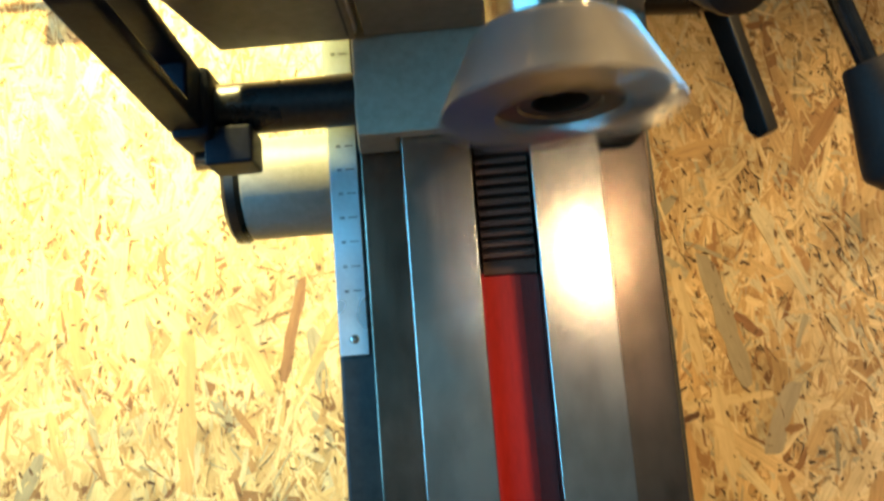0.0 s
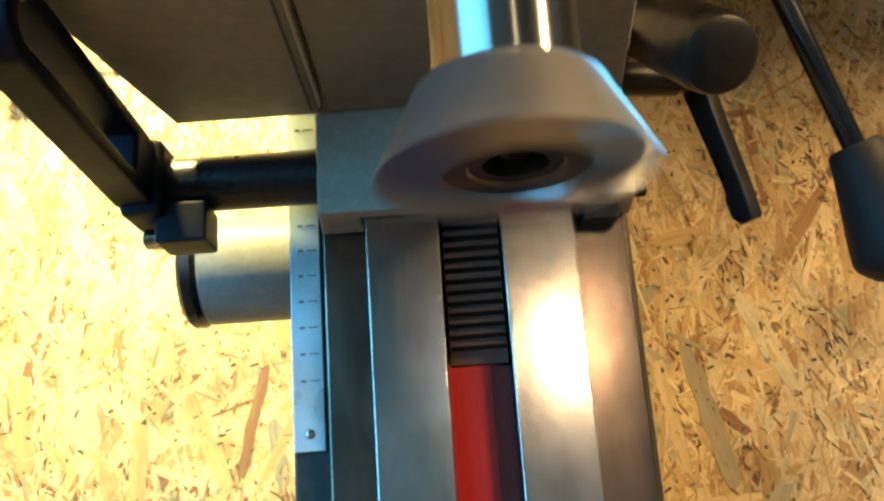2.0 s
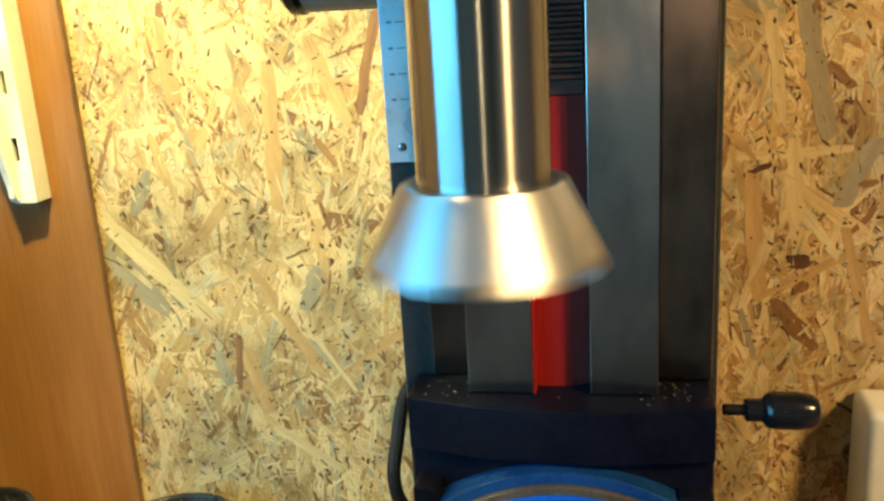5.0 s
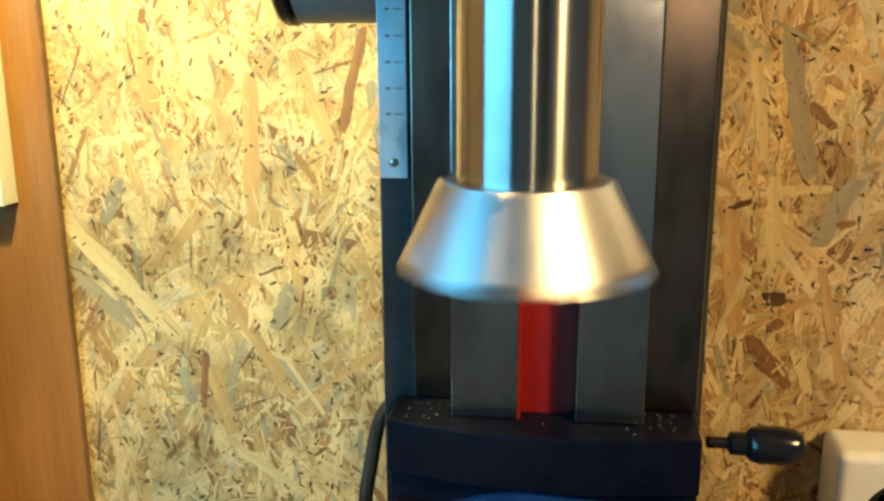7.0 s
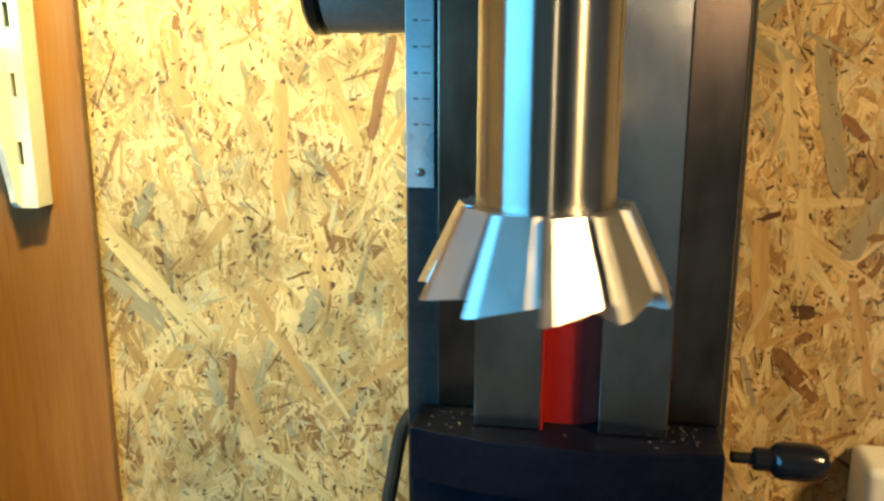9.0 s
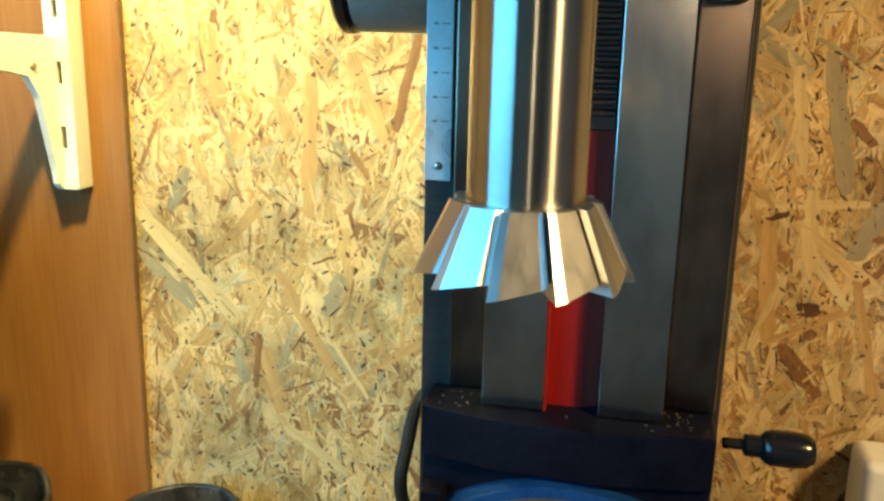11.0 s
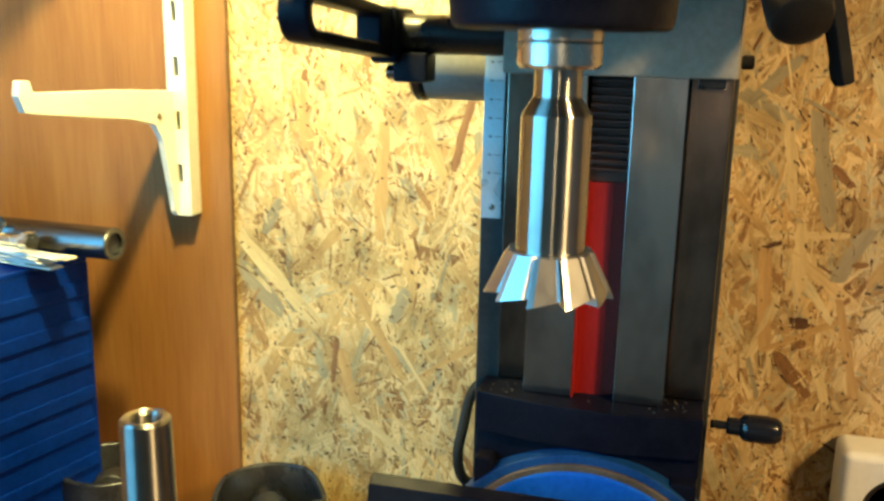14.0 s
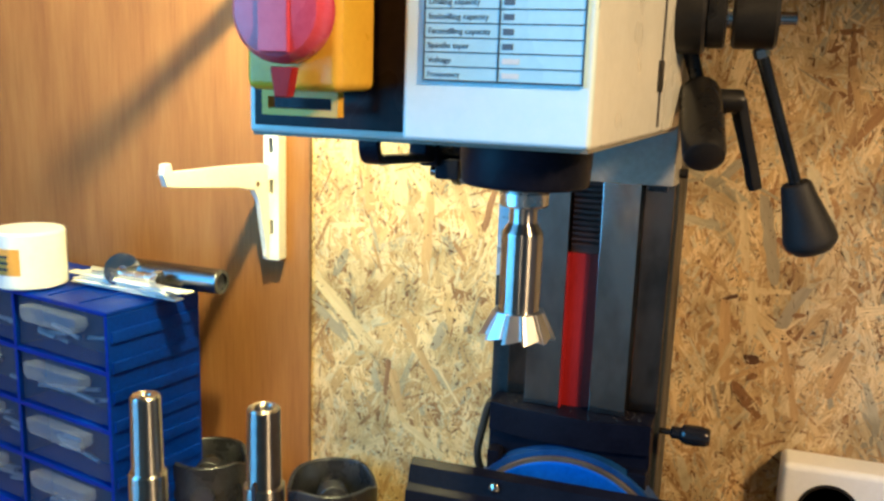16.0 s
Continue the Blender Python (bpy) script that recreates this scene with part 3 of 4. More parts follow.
def mill():
    mm = thing("milling_machine", "small bench milling machine with cream head and dark column", "milling machine")
    # column: body, raised dovetail slideway in two strips with the painted channel between them
    part("column", prism([(0.0345, 0.404), (0.0897, 0.404), (0.0897, 0.412), (0.1113, 0.412), (0.1113, 0.404), (0.1600, 0.404), (0.1600, 0.500), (0.0345, 0.500)], 1.10, 1.86, "z", 0.0018), M_FLANGE, mm, "dark grey painted column")
    part("slideway", prism([(0.0645, 0.3845), (0.0897, 0.3845), (0.0897, 0.4045), (0.075, 0.4045)], 1.306, 1.86, "z", 0.0006), M_WAY, mm, "ground steel dovetail slideway")
    part("slideway", prism([(0.1113, 0.3845), (0.1365, 0.3845), (0.128, 0.4045), (0.1113, 0.4045)], 1.306, 1.86, "z", 0.0006), M_WAY, mm, "ground steel dovetail slideway")
    # the strips' brown reflection is painted, not mirrored
    part("side_strip", block(0.1372, 0.1575, 0.3985, 0.4055, 1.306, 1.86, 0.0012), M_BROWNSTEEL, mm, "steel strip with a brown reflection in its colour")
    part("side_strip", block(0.0475, 0.0640, 0.4012, 0.4055, 1.306, 1.86, 0.0008), M_BROWNSTEEL, mm, "steel strip with a brown reflection in its colour")
    part("channel_floor", block(0.0907, 0.1042, 0.3930, 0.4118, 1.3005, RACK_Z, 0.0), M_RED, mm, "bright red painted channel")
    # this edge carries the channel's shade in its dark red
    part("channel_side", prism([(0.1042, 0.3930), (0.1111, 0.3965), (0.1111, 0.4118), (0.1042, 0.4118)], 1.3005, RACK_Z, "z"), M_SHADERED, mm, "dark red channel edge, shade painted in with oil streaks")
    part("channel_side", block(0.0898, 0.0906, 0.3855, 0.4110, 1.3005, RACK_Z, 0.0), M_RED, mm, "bright red painted channel side")
    rack = part("rack", block(0.0908, 0.1106, 0.3925, 0.4118, RACK_Z + 0.0003, 1.86, 0.0006), M_RACK, mm, "oily dark steel gear rack")
    tooth = prism([(0.3928, -0.0016), (0.3888, -0.0006), (0.3888, 0.0006), (0.3928, 0.0016)], 0.0912, 0.1102, "x", 0.0)
    first = part("rack_tooth", tooth, M_RACK, rack)
    first.location = (0, 0, RACK_Z + 0.0070)
    for k in range(1, 40):
        o = first.copy()
        scene.collection.objects.link(o)
        o.location = (0, 0, RACK_Z + 0.0070 + 0.0039 * k)
    # the scale on the edge of the column
    sc = part("scale", block(0.0352, 0.0460, 0.4022, 0.4036, 1.394, 1.80, 0.0003), M_SCALE, mm, "pale aluminium height scale")
    part("rivet", lathe([(0, 0.0012), (0.0012, 0.001), (0.0018, 0.0003), (0.0018, 0)], 16, pose(0.0408, 0.4022, 1.400, 90)), M_CHROME, sc)
    for k in range(14):
        z = 1.418 + k * 0.0095
        part("tick", block(0.0414, 0.0448, 0.4019, 0.40215, z, z + 0.0004, 0), M_PRINT, sc)
        part("figure", block(0.0382, 0.0400, 0.4019, 0.40215, z - 0.0002, z + 0.0006, 0), M_PRINT, sc, "illegible dark figure")
    # the foot of the column
    curve = [(0.0405, 0.3800), (0.0700, 0.3722), (0.1130, 0.3694), (0.1565, 0.3752)]
    part("column_foot", prism(curve + [(0.1565, 0.4035), (0.0405, 0.4035)], 1.2835, 1.3055, "z", 0.0010), M_DARKBASE, mm, "dark navy cast column foot")
    part("foot_web", prism([(x, y + 0.0045) for x, y in curve] + [(0.1565, 0.4035), (0.0405, 0.4035)], 1.11, 1.2833, "z", 0.0010), M_DARKBASE, mm, "dark navy cast web below the foot")
    for x0, x1 in ((0.0425, 0.0520), (0.1430, 0.1560)):
        part("foot_shoulder", block(x0, x1, 0.3700, 0.3830, 1.20, 1.2720, 0.0015), M_DARKBASE, mm)
    at_disc = pose(0.1010, 0.3665, 1.2018, 90)
    part("tilt_disc", lathe([(0, 0.003), (0.0700, 0.003), (0.0722, 0.0018), (0.0722, -0.016), (0, -0.016)], 96, at_disc), M_BLUE, mm, "bright blue enamelled tilt disc")
    part("disc_rim", lathe([(0.0723, 0.0012), (0.0750, 0.0012), (0.0755, 0.0004), (0.0755, -0.0155), (0.0723, -0.0155)], 96, at_disc), M_BRASSY, mm, "bare brownish metal rim")
    part("disc_seat", lathe([(0.0756, -0.0008), (0.0794, -0.0014), (0.0802, -0.0026), (0.0802, -0.0165), (0.0756, -0.0165)], 96, at_disc), M_SEAT, mm, "chipped blue enamelled seat")
    # clamp pin with its black knob
    part("clamp_pin", rod((0.1605, 0.392, 1.2975), (0.180, 0.392, 1.2975), 0.0022), M_BLACKSTEEL, mm)
    part("clamp_knob", lathe([(0, 0), (0.0036, 0), (0.0044, 0.0008), (0.0044, 0.0062), (0.0052, 0.0070), (0.0064, 0.0080), (0.0071, 0.0105), (0.0072, 0.0190), (0.0066, 0.0235), (0.0058, 0.0250), (0.0050, 0.0262), (0, 0.0268)], 28, along((0.1685, 0.392, 1.2975), (0.2, 0.392, 1.2975))), M_GLOSSBLACK, mm, "glossy black plastic knob")
    # saddle that grips the slideway
    part("saddle", prism([(0.0495, 0.376), (0.1575, 0.376), (0.1600, 0.4003), (0.1400, 0.4003), (0.1400, 0.3837), (0.0635, 0.3837), (0.0635, 0.4003), (0.0475, 0.4003)], 1.4705, 1.80, "z", 0.0012), M_CASTPAINT, mm, "cast saddle, its cream paint darkened for the head's shade")
    part("gib_strip", block(0.1405, 0.1530, 0.386, 0.3995, 1.4655, 1.60, 0.0005), M_BLACKSTEEL, mm)
    for z in (1.478, 1.53):
        part("gib_screw", rod((0.1595, 0.3935, z), (0.1650, 0.3935, z), 0.0034, segments=18), M_BLACKSTEEL, mm)
    # head
    part("head_casting", prism([(0.0540, 0.1625), (0.1350, 0.1625), (0.1370, 0.178), (0.1575, 0.375), (0.0540, 0.375)], HEAD_Z, 1.80, "z", 0.0025, 3), M_CREAM, mm, "cream enamelled head casting")
    # a thin sheet paints the shade on the head's underside
    part("head_underside", prism([(0.0550, 0.1640), (0.1342, 0.1640), (0.1360, 0.179), (0.1560, 0.3740), (0.0550, 0.3740)], HEAD_Z - 0.0012, HEAD_Z + 0.0005, "z"), M_UNDERSHADE, mm, "grey-brown sheet under the head, shade put into its colour")
    part("front_cover", block(0.0530, 0.1360, 0.1555, 0.1625, HEAD_Z + 0.001, 1.80, 0.0022, 3), M_FACE, mm, "front cover sheet with cool light in its pale blue")
    part("cover_seam", prism([(0.1492, 0.300), (0.1501, 0.2998), (0.1506, 0.3042), (0.1497, 0.3044)], HEAD_Z + 0.004, 1.79, "z"), M_INKSHADE, mm, "dark joint in the head cover")
    part("hinge", prism([(0.1488, 0.294), (0.1503, 0.2938), (0.1515, 0.3042), (0.1500, 0.3044)], 1.532, 1.549, "z", 0.0004), M_BLACKSTEEL, mm)
    part("bearing_collar", lathe([(0, 1.4880), (0.0285, 1.4880), (0.0298, 1.4888), (0.0304, 1.4905), (0.0312, 1.5000), (0.0314, 1.511), (0, 1.511)], 64, Matrix.Translation((AX, AY, 0))), M_DARKBASE, mm, "dark blue-black bearing collar")
    part("spindle_nose", lathe([(0, 1.4778), (0.0108, 1.4778), (0.0118, 1.4788), (0.0118, 1.4845), (0.0114, 1.4850), (0.0118, 1.4855), (0.0118, 1.4882), (0, 1.4882)], 48, Matrix.Translation((AX, AY, 0))), M_CHROME, mm, "bright steel spindle nose")
    # rating plate with its table
    plate = part("rating_plate", block(0.0620, 0.1325, 0.1542, 0.1554, 1.5350, 1.635, 0.0003), M_LABEL, mm, "pale blue printed rating plate")
    for x in (0.0626, 0.0956, 0.1314):
        part("table_line", block(x, x + 0.0006, 0.15385, 0.1541, 1.5355, 1.634, 0), M_INKSHADE, plate)
    rows = ("Frequency", "Voltage", "Spindle taper", "Facemilling capacity", "Endmilling capacity", "Drilling capacity")
    for k in range(16):
        z = 1.5355 + 0.0060 * k
        part("table_line", block(0.0626, 0.132, 0.15390, 0.1541, z, z + (0.0007 if k == 0 else 0.0004), 0), M_INKSHADE, plate)
        if k < len(rows):
            words(rows[k], 0.0035, (0.0646, 0.1540, z + 0.0019), M_PRINT, plate)
            part("value", block(0.0975, 0.0975 + (0.0045 if k > 1 else 0.0075), 0.15388, 0.1541, z + 0.0018, z + 0.0042, 0), M_WHITE if k < 2 else M_PRINT, plate, "illegible value")
    # electrics box on the side of the head, its switch plate and the stop switch
    part("electrics_box", prism([(-0.0335, 0.1730), (0.0525, 0.1730), (0.0525, 0.3745), (0.0015, 0.3745)], HEAD_Z - 0.001, 1.76, "z", 0.002, 3), M_CREAM, mm, "cream electrics box")
    # likewise a sheet with painted shade below the box
    part("box_underside", prism([(-0.0318, 0.1740), (0.0515, 0.1740), (0.0515, 0.3735), (0.0022, 0.3735)], HEAD_Z - 0.0022, HEAD_Z - 0.0005, "z"), M_UNDERSHADE, mm, "grey-brown sheet under the electrics box, shade put into its colour")
    part("box_seam", block(0.0490, 0.0497, 0.176, 0.369, HEAD_Z - 0.0028, HEAD_Z - 0.0018, 0), M_INKSHADE, mm, "dark joint in the housing")
    part("switch_plate", block(-0.0285, 0.0520, 0.1695, 0.1728, HEAD_Z + 0.003, 1.75, 0.0006), M_DARKPANEL, mm, "dark brown-black switch plate")
    sw = part("stop_switch_housing", block(-0.0100, 0.0345, 0.130, 0.1692, 1.5295, 1.61, 0.004, 3), M_YELLOW, mm, "yellow plastic stop switch housing")
    frame_bm = bmesh.new()
    for x0, x1, z0, z1 in ((-0.0115, 0.026, 1.5180, 1.5210), (-0.0115, 0.026, 1.5262, 1.5292), (-0.0115, -0.0085, 1.5210, 1.5262), (0.0230, 0.026, 1.5210, 1.5262)):
        bmesh.ops.create_cube(frame_bm, size=1, matrix=Matrix.Translation(((x0 + x1) / 2, 0.150, (z0 + z1) / 2)) @ Matrix.Diagonal((x1 - x0, 0.006, z1 - z0, 1)))
    part("hasp", frame_bm, M_YELLOW, sw, "yellow slotted lid hasp")
    cap = part("stop_button", lathe([(0, 0.018), (0.012, 0.018), (0.0185, 0.0165), (0.0212, 0.013), (0.0216, 0.006), (0.019, 0.0), (0, 0.0)], 48, pose(0.0138, 0.1295, 1.562, 90)), M_REDCAP, sw, "faded red mushroom stop button")
    part("grip_bar", block(0.0073, 0.0213, 0.1100, 0.1125, 1.545, 1.580, 0.001), M_REDCAP, cap)
    part("lid_tab", prism([(0.0090, 1.5395), (0.0110, 1.527), (0.0175, 1.527), (0.0200, 1.5395)], 0.117, 0.123, "y", 0.001), M_RED, sw, "red pull tab")
    # spring housing behind the column's edge
    part("spring_housing", rod((-0.008, 0.454, 1.4745), (0.0345, 0.454, 1.4745), 0.0225, segments=48, edge=0.001), M_GREYCAST, mm, "grey painted round spring housing")
    part("housing_cap", rod((-0.0160, 0.454, 1.4745), (-0.008, 0.454, 1.4745), 0.0236, segments=48, edge=0.002), M_BLACKSTEEL, mm, "black end cap")
    # counterbalance arm with an open loop
    part("arm_shaft", rod((-0.004, 0.386, 1.4880), (0.0500, 0.386, 1.4880), 0.0098, segments=36), M_BLACKSTEEL, mm, "black round shaft")
    loop = loop_arm()
    part("loop_arm", loop, M_DARKBASE, mm, "black lever arm with an open loop")
    part("arm_bolt", rod((-0.0120, 0.386, 1.4690), (-0.0055, 0.386, 1.4690), 0.0038, segments=18), M_CHROME, mm)
    feed_handles(mm)
    # locking lever
    part("lock_stub", rod((0.1575, 0.398, 1.5235), (0.1850, 0.402, 1.5235), 0.0065), M_BLACK, mm)
    blade = prism([(-0.0052, 0.0), (0.0060, -0.004), (0.0066, 0.010), (0.0050, 0.040), (0.0050, 0.0500), (0.0062, 0.0525), (0.0062, 0.0600), (0.0030, 0.0635), (-0.0034, 0.0625), (-0.0040, 0.050), (-0.0042, 0.020)], -0.0036, 0.0036, "y", 0.0014)
    blade.transform(along((0.1915, 0.402, 1.528), (0.2080, 0.4120, 1.4690)))
    lever = part("lock_lever", blade, M_BLACK, mm, "black plastic locking lever with a stepped tip")
    part("lever_boss", lathe([(0, -0.011), (0.0066, -0.011), (0.0076, -0.009), (0.0080, 0.006), (0.0072, 0.008), (0, 0.008)], 24, along((0.1865, 0.402, 1.526), (0.1925, 0.403, 1.526))), M_BLACK, lever)
    # work table below the spindle
    table = part("table", block(-0.22, 0.34, 0.115, 0.285, 1.165, 1.200, 0.002), M_TABLE, mm, "ground steel work table")
    for y in (0.155, 0.200, 0.245):
        part("slot", block(-0.2195, 0.3395, y - 0.005, y + 0.005, 1.1985, 1.2004, 0), M_INKSHADE, table, "dark table slot")
    part("base", prism([(0.00, 0.12), (0.195, 0.12), (0.195, 0.53), (0.00, 0.53)], 1.0705, 1.11, "z", 0.004), M_DARKBASE, mm, "dark cast base")
    part("cross_slide", block(0.02, 0.175, 0.125, 0.30, 1.11, 1.165, 0.002), M_DARKBASE, mm)
    # way guard in front of the column foot
    guard = part("way_guard", prism([(0.336, 1.2735), (0.330, 1.2700), (0.3265, 1.258), (0.322, 1.2545), (0.318, 1.225), (0.321, 1.225), (0.3255, 1.252), (0.3300, 1.256), (0.3335, 1.2665), (0.338, 1.270)], -0.002, 0.185, "x", 0.0005), M_DARKBASE, mm, "black moulded way guard")
    for x in (0.0600, 0.1475):
        part("screw", lathe([(0, 0.0022), (0.0016, 0.002), (0.0034, 0.0008), (0.0036, 0), (0, 0)], 20, pose(x, 0.3268, 1.2645, 90)), M_CHROME, guard, "bright domed screw")
    part("guard_bracket", block(0.02, 0.17, 0.335, 0.352, 1.105, 1.255, 0.002), M_DARKBASE, mm)
    cable("mains_cable", [(0.036, 0.440, 1.292), (0.027, 0.432, 1.282), (0.0235, 0.425, 1.262), (0.022, 0.42, 1.246), (0.026, 0.42, 1.232), (0.037, 0.43, 1.222)], 0.0032, M_RUBBER, mm, "black bent cable")
    return mm


def loop_arm():
    """A long arm that swings towards the front, with an oblong hole through it."""
    bm = bmesh.new()
    outer, inner = [], []
    y_tip, y_hub = 0.272, 0.374
    for k in range(13):
        a = math.pi / 2 + math.pi * k / 12
        outer.append((y_tip + 0.0115 + 0.0115 * math.cos(a), 1.4885 + 0.0115 * math.sin(a)))
        inner.append((y_tip + 0.0125 + 0.0058 * math.cos(a), 1.4885 + 0.0058 * math.sin(a)))
    outer += [(y_hub, 1.4765), (y_hub, 1.5000)]
    inner += [(y_hub - 0.018, 1.4825), (y_hub - 0.018, 1.4945)]
    n = len(outer)
    sides = []
    for x in (-0.0180, -0.0050):
        o = [bm.verts.new((x + (a - y_hub) * 0.015, a, b + (y_hub - a) * 0.062)) for a, b in outer]
        i = [bm.verts.new((x + (a - y_hub) * 0.015, a, b + (y_hub - a) * 0.062)) for a, b in inner]
        sides.append((o, i))
        for k in range(n):
            bm.faces.new((o[k], o[(k + 1) % n], i[(k + 1) % n], i[k]))
    (o0, i0), (o1, i1) = sides
    for k in range(n):
        j = (k + 1) % n
        bm.faces.new((o0[k], o0[j], o1[j], o1[k]))
        bm.faces.new((i0[k], i0[j], i1[j], i1[k]))
    bmesh.ops.recalc_face_normals(bm, faces=bm.faces)
    bevelled(bm, 0.0016, 2, 40)
    for hub in (block(-0.0170, -0.002, 0.371, 0.402, 1.4735, 1.501, 0.003, 2), block(-0.0060, 0.0115, 0.376, 0.394, 1.4645, 1.4790, 0.0015, 2)):
        me = bpy.data.meshes.new("tmp")
        hub.to_mesh(me)
        hub.free()
        bm.from_mesh(me)
        bpy.data.meshes.remove(me)
    return bm


def feed_handles(mm):
    c = Vector((0.0, 0.350, 1.575))
    part("feed_boss", rod((0.148, c.y, c.z), (0.170, c.y, c.z), 0.021, segments=36, edge=0.002), M_BLACK, mm, "black feed shaft boss")
    part("feed_ring", rod((0.170, c.y, c.z), (0.181, c.y, c.z), 0.0175, segments=36, edge=0.001), M_BLACKSTEEL, mm)
    hub = part("handle_hub", rod((0.1845, c.y, c.z), (0.210, c.y, c.z), 0.0175, segments=36, edge=0.002), M_BLACK, mm, "black handle hub")
    part("hub_bolt", rod((0.210, c.y, c.z), (0.220, c.y, c.z), 0.0042, segments=18), M_CHROME, hub, "bright hub bolt")
    part("feed_shaft", rod((0.16, c.y, c.z), (0.209, c.y, c.z), 0.006, segments=20), M_CHROME, hub)
    a, b = Vector((0.1985, 0.352, 1.566)), Vector((0.2310, 0.3690, 1.4755))
    d = (b - a).normalized()
    part("handle_rod", rod(a, b, 0.0038, segments=20), M_BLUED, mm, "black steel handle rod")
    part("rod_nut", rod(a + d * 0.008, a + d * 0.014, 0.0048, segments=6), M_CHROME, mm)
    part("handle_grip", lathe([(0, -0.002), (0.0078, -0.002), (0.0092, -0.0005), (0.0102, 0.006), (0.0158, 0.031), (0.0164, 0.035), (0.0160, 0.0378), (0.0120, 0.0425), (0.006, 0.0450), (0, 0.0455)], 40, along(b - d * 0.002, b + d * 0.05)), M_RUBBER, mm, "black tapered rubber grip")
    f = Vector((0.1765, 0.327, 1.494))
    g = Vector((0.13, -0.77, -0.63)).normalized()
    part("lever_rod", rod((0.1575, 0.368, 1.566), f - g * 0.060, 0.0046, segments=20), M_BLACKSTEEL, mm)
    part("lever_grip", lathe([(0, 0), (0.0080, 0), (0.0112, 0.0015), (0.0124, 0.005), (0.0130, 0.030), (0.0128, 0.057), (0.0116, 0.0615), (0.0095, 0.063), (0.004, 0.0638), (0, 0.0625)], 40, along(f - g * 0.063, f + g * 0.01)), M_BLACK, mm, "black cylindrical lever grip")


# ---------------------------------------------------------------- the tool in the spindle
TEETH = 11
CUT_Z = 1.4144


def cutter():
    c = thing("dovetail_cutter", "bright steel dovetail milling cutter on its arbor, spinning in the spindle", "milling cutter", (AX, AY, CUT_Z))
    part("arbor", lathe([(0, 0.011), (0.0098, 0.011), (0.0100, 0.0115), (0.0100, 0.0502), (0.0098, 0.0510), (0.0070, 0.0552), (0.0067, 0.0560), (0.0067, 0.0640), (0, 0.0640)], 64), M_TOOL, c, "polished round arbor")
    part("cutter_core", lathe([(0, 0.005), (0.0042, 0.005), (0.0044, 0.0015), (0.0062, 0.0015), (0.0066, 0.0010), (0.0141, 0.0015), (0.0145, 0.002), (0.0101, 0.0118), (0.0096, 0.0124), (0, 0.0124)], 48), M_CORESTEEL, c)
    part("socket_screw", lathe([(0, 0.003), (0.0020, 0.003), (0.0020, 0.0046), (0.0040, 0.0046), (0, 0.0047)], 20), M_BLACKSTEEL, c, "dark socket screw")
    # one tooth: a narrow ground land, a flat behind it falling away, a raked front face
    step = 2 * math.pi / TEETH
    bm = bmesh.new()
    def ring(r, r_in, z_tip, z_heel):
        spots = [(r, 0.0, z_tip), (r * 0.990, 0.17, z_tip + (z_heel - z_tip) * 0.2), (r * 0.925, 0.80, z_heel), (r * 0.86, 0.95, z_heel), (r_in, 0.98, z_heel), (r_in * 0.96, 0.02, z_tip)]
        return [bm.verts.new((q * math.cos(a * step), q * math.sin(a * step), z)) for q, a, z in spots]
    low, top = ring(0.0190, 0.0108, -0.0010, 0.0010), ring(0.0128, 0.0086, 0.0120, 0.0120)
    bm.faces.new(low)
    bm.faces.new(top)
    for i in range(6):
        bm.faces.new((low[i], low[(i + 1) % 6], top[(i + 1) % 6], top[i]))
    tooth = link("cutter_tooth", bm, M_CUTTER, c, smooth=4)
    for k in range(1, TEETH):
        o = tooth.copy()
        scene.collection.objects.link(o)
        o.rotation_euler = (0, 0, step * k)
    return c


# ---------------------------------------------------------------- things on the bench
def arbor(name, x, y, top, r, label, slot, bore):
    low = 1.2005
    a = thing(name, label, "tool arbor", (x, y, low))
    h = top - low
    part("shank", lathe([(0, h - 0.024), (bore - 0.0004, h - 0.024), (bore, h - 0.0016), (bore + 0.0010, h - 0.0003), (r - 0.0012, h), (r - 0.0002, h - 0.0012), (r + 0.0004, h - 0.045), (r + 0.0004, h - 0.050), (0, h - 0.050)], 48), M_DARKTOOL if slot else M_TOOL, a)
    part("collar", lathe([(0, h - 0.0500), (r + 0.0016, h - 0.0500), (r + 0.0024, h - 0.0510), (r + 0.0030, 0.002), (r + 0.0024, 0.0), (0, 0)], 48), M_DARKTOOL if slot else M_TOOL, a)
    # a black plug paints the shade down the bore
    part("bore", lathe([(0, h - 0.005), (bore - 0.0003, h - 0.005), (bore - 0.0003, h - 0.020), (0, h - 0.020)], 32), M_INKSHADE, a, "black plug painting the bore's shade")
    if slot:
        # the slot is a black inset with its shade in the colour
        part("drift_slot", prism([(-0.0014, h - 0.088), (0.0014, h - 0.088), (0.0014, h - 0.048), (0, h - 0.044), (-0.0014, h - 0.048)], -r - 0.0032, -r + 0.004, "y"), M_INKSHADE, a, "black inset painting the drift slot's shade")


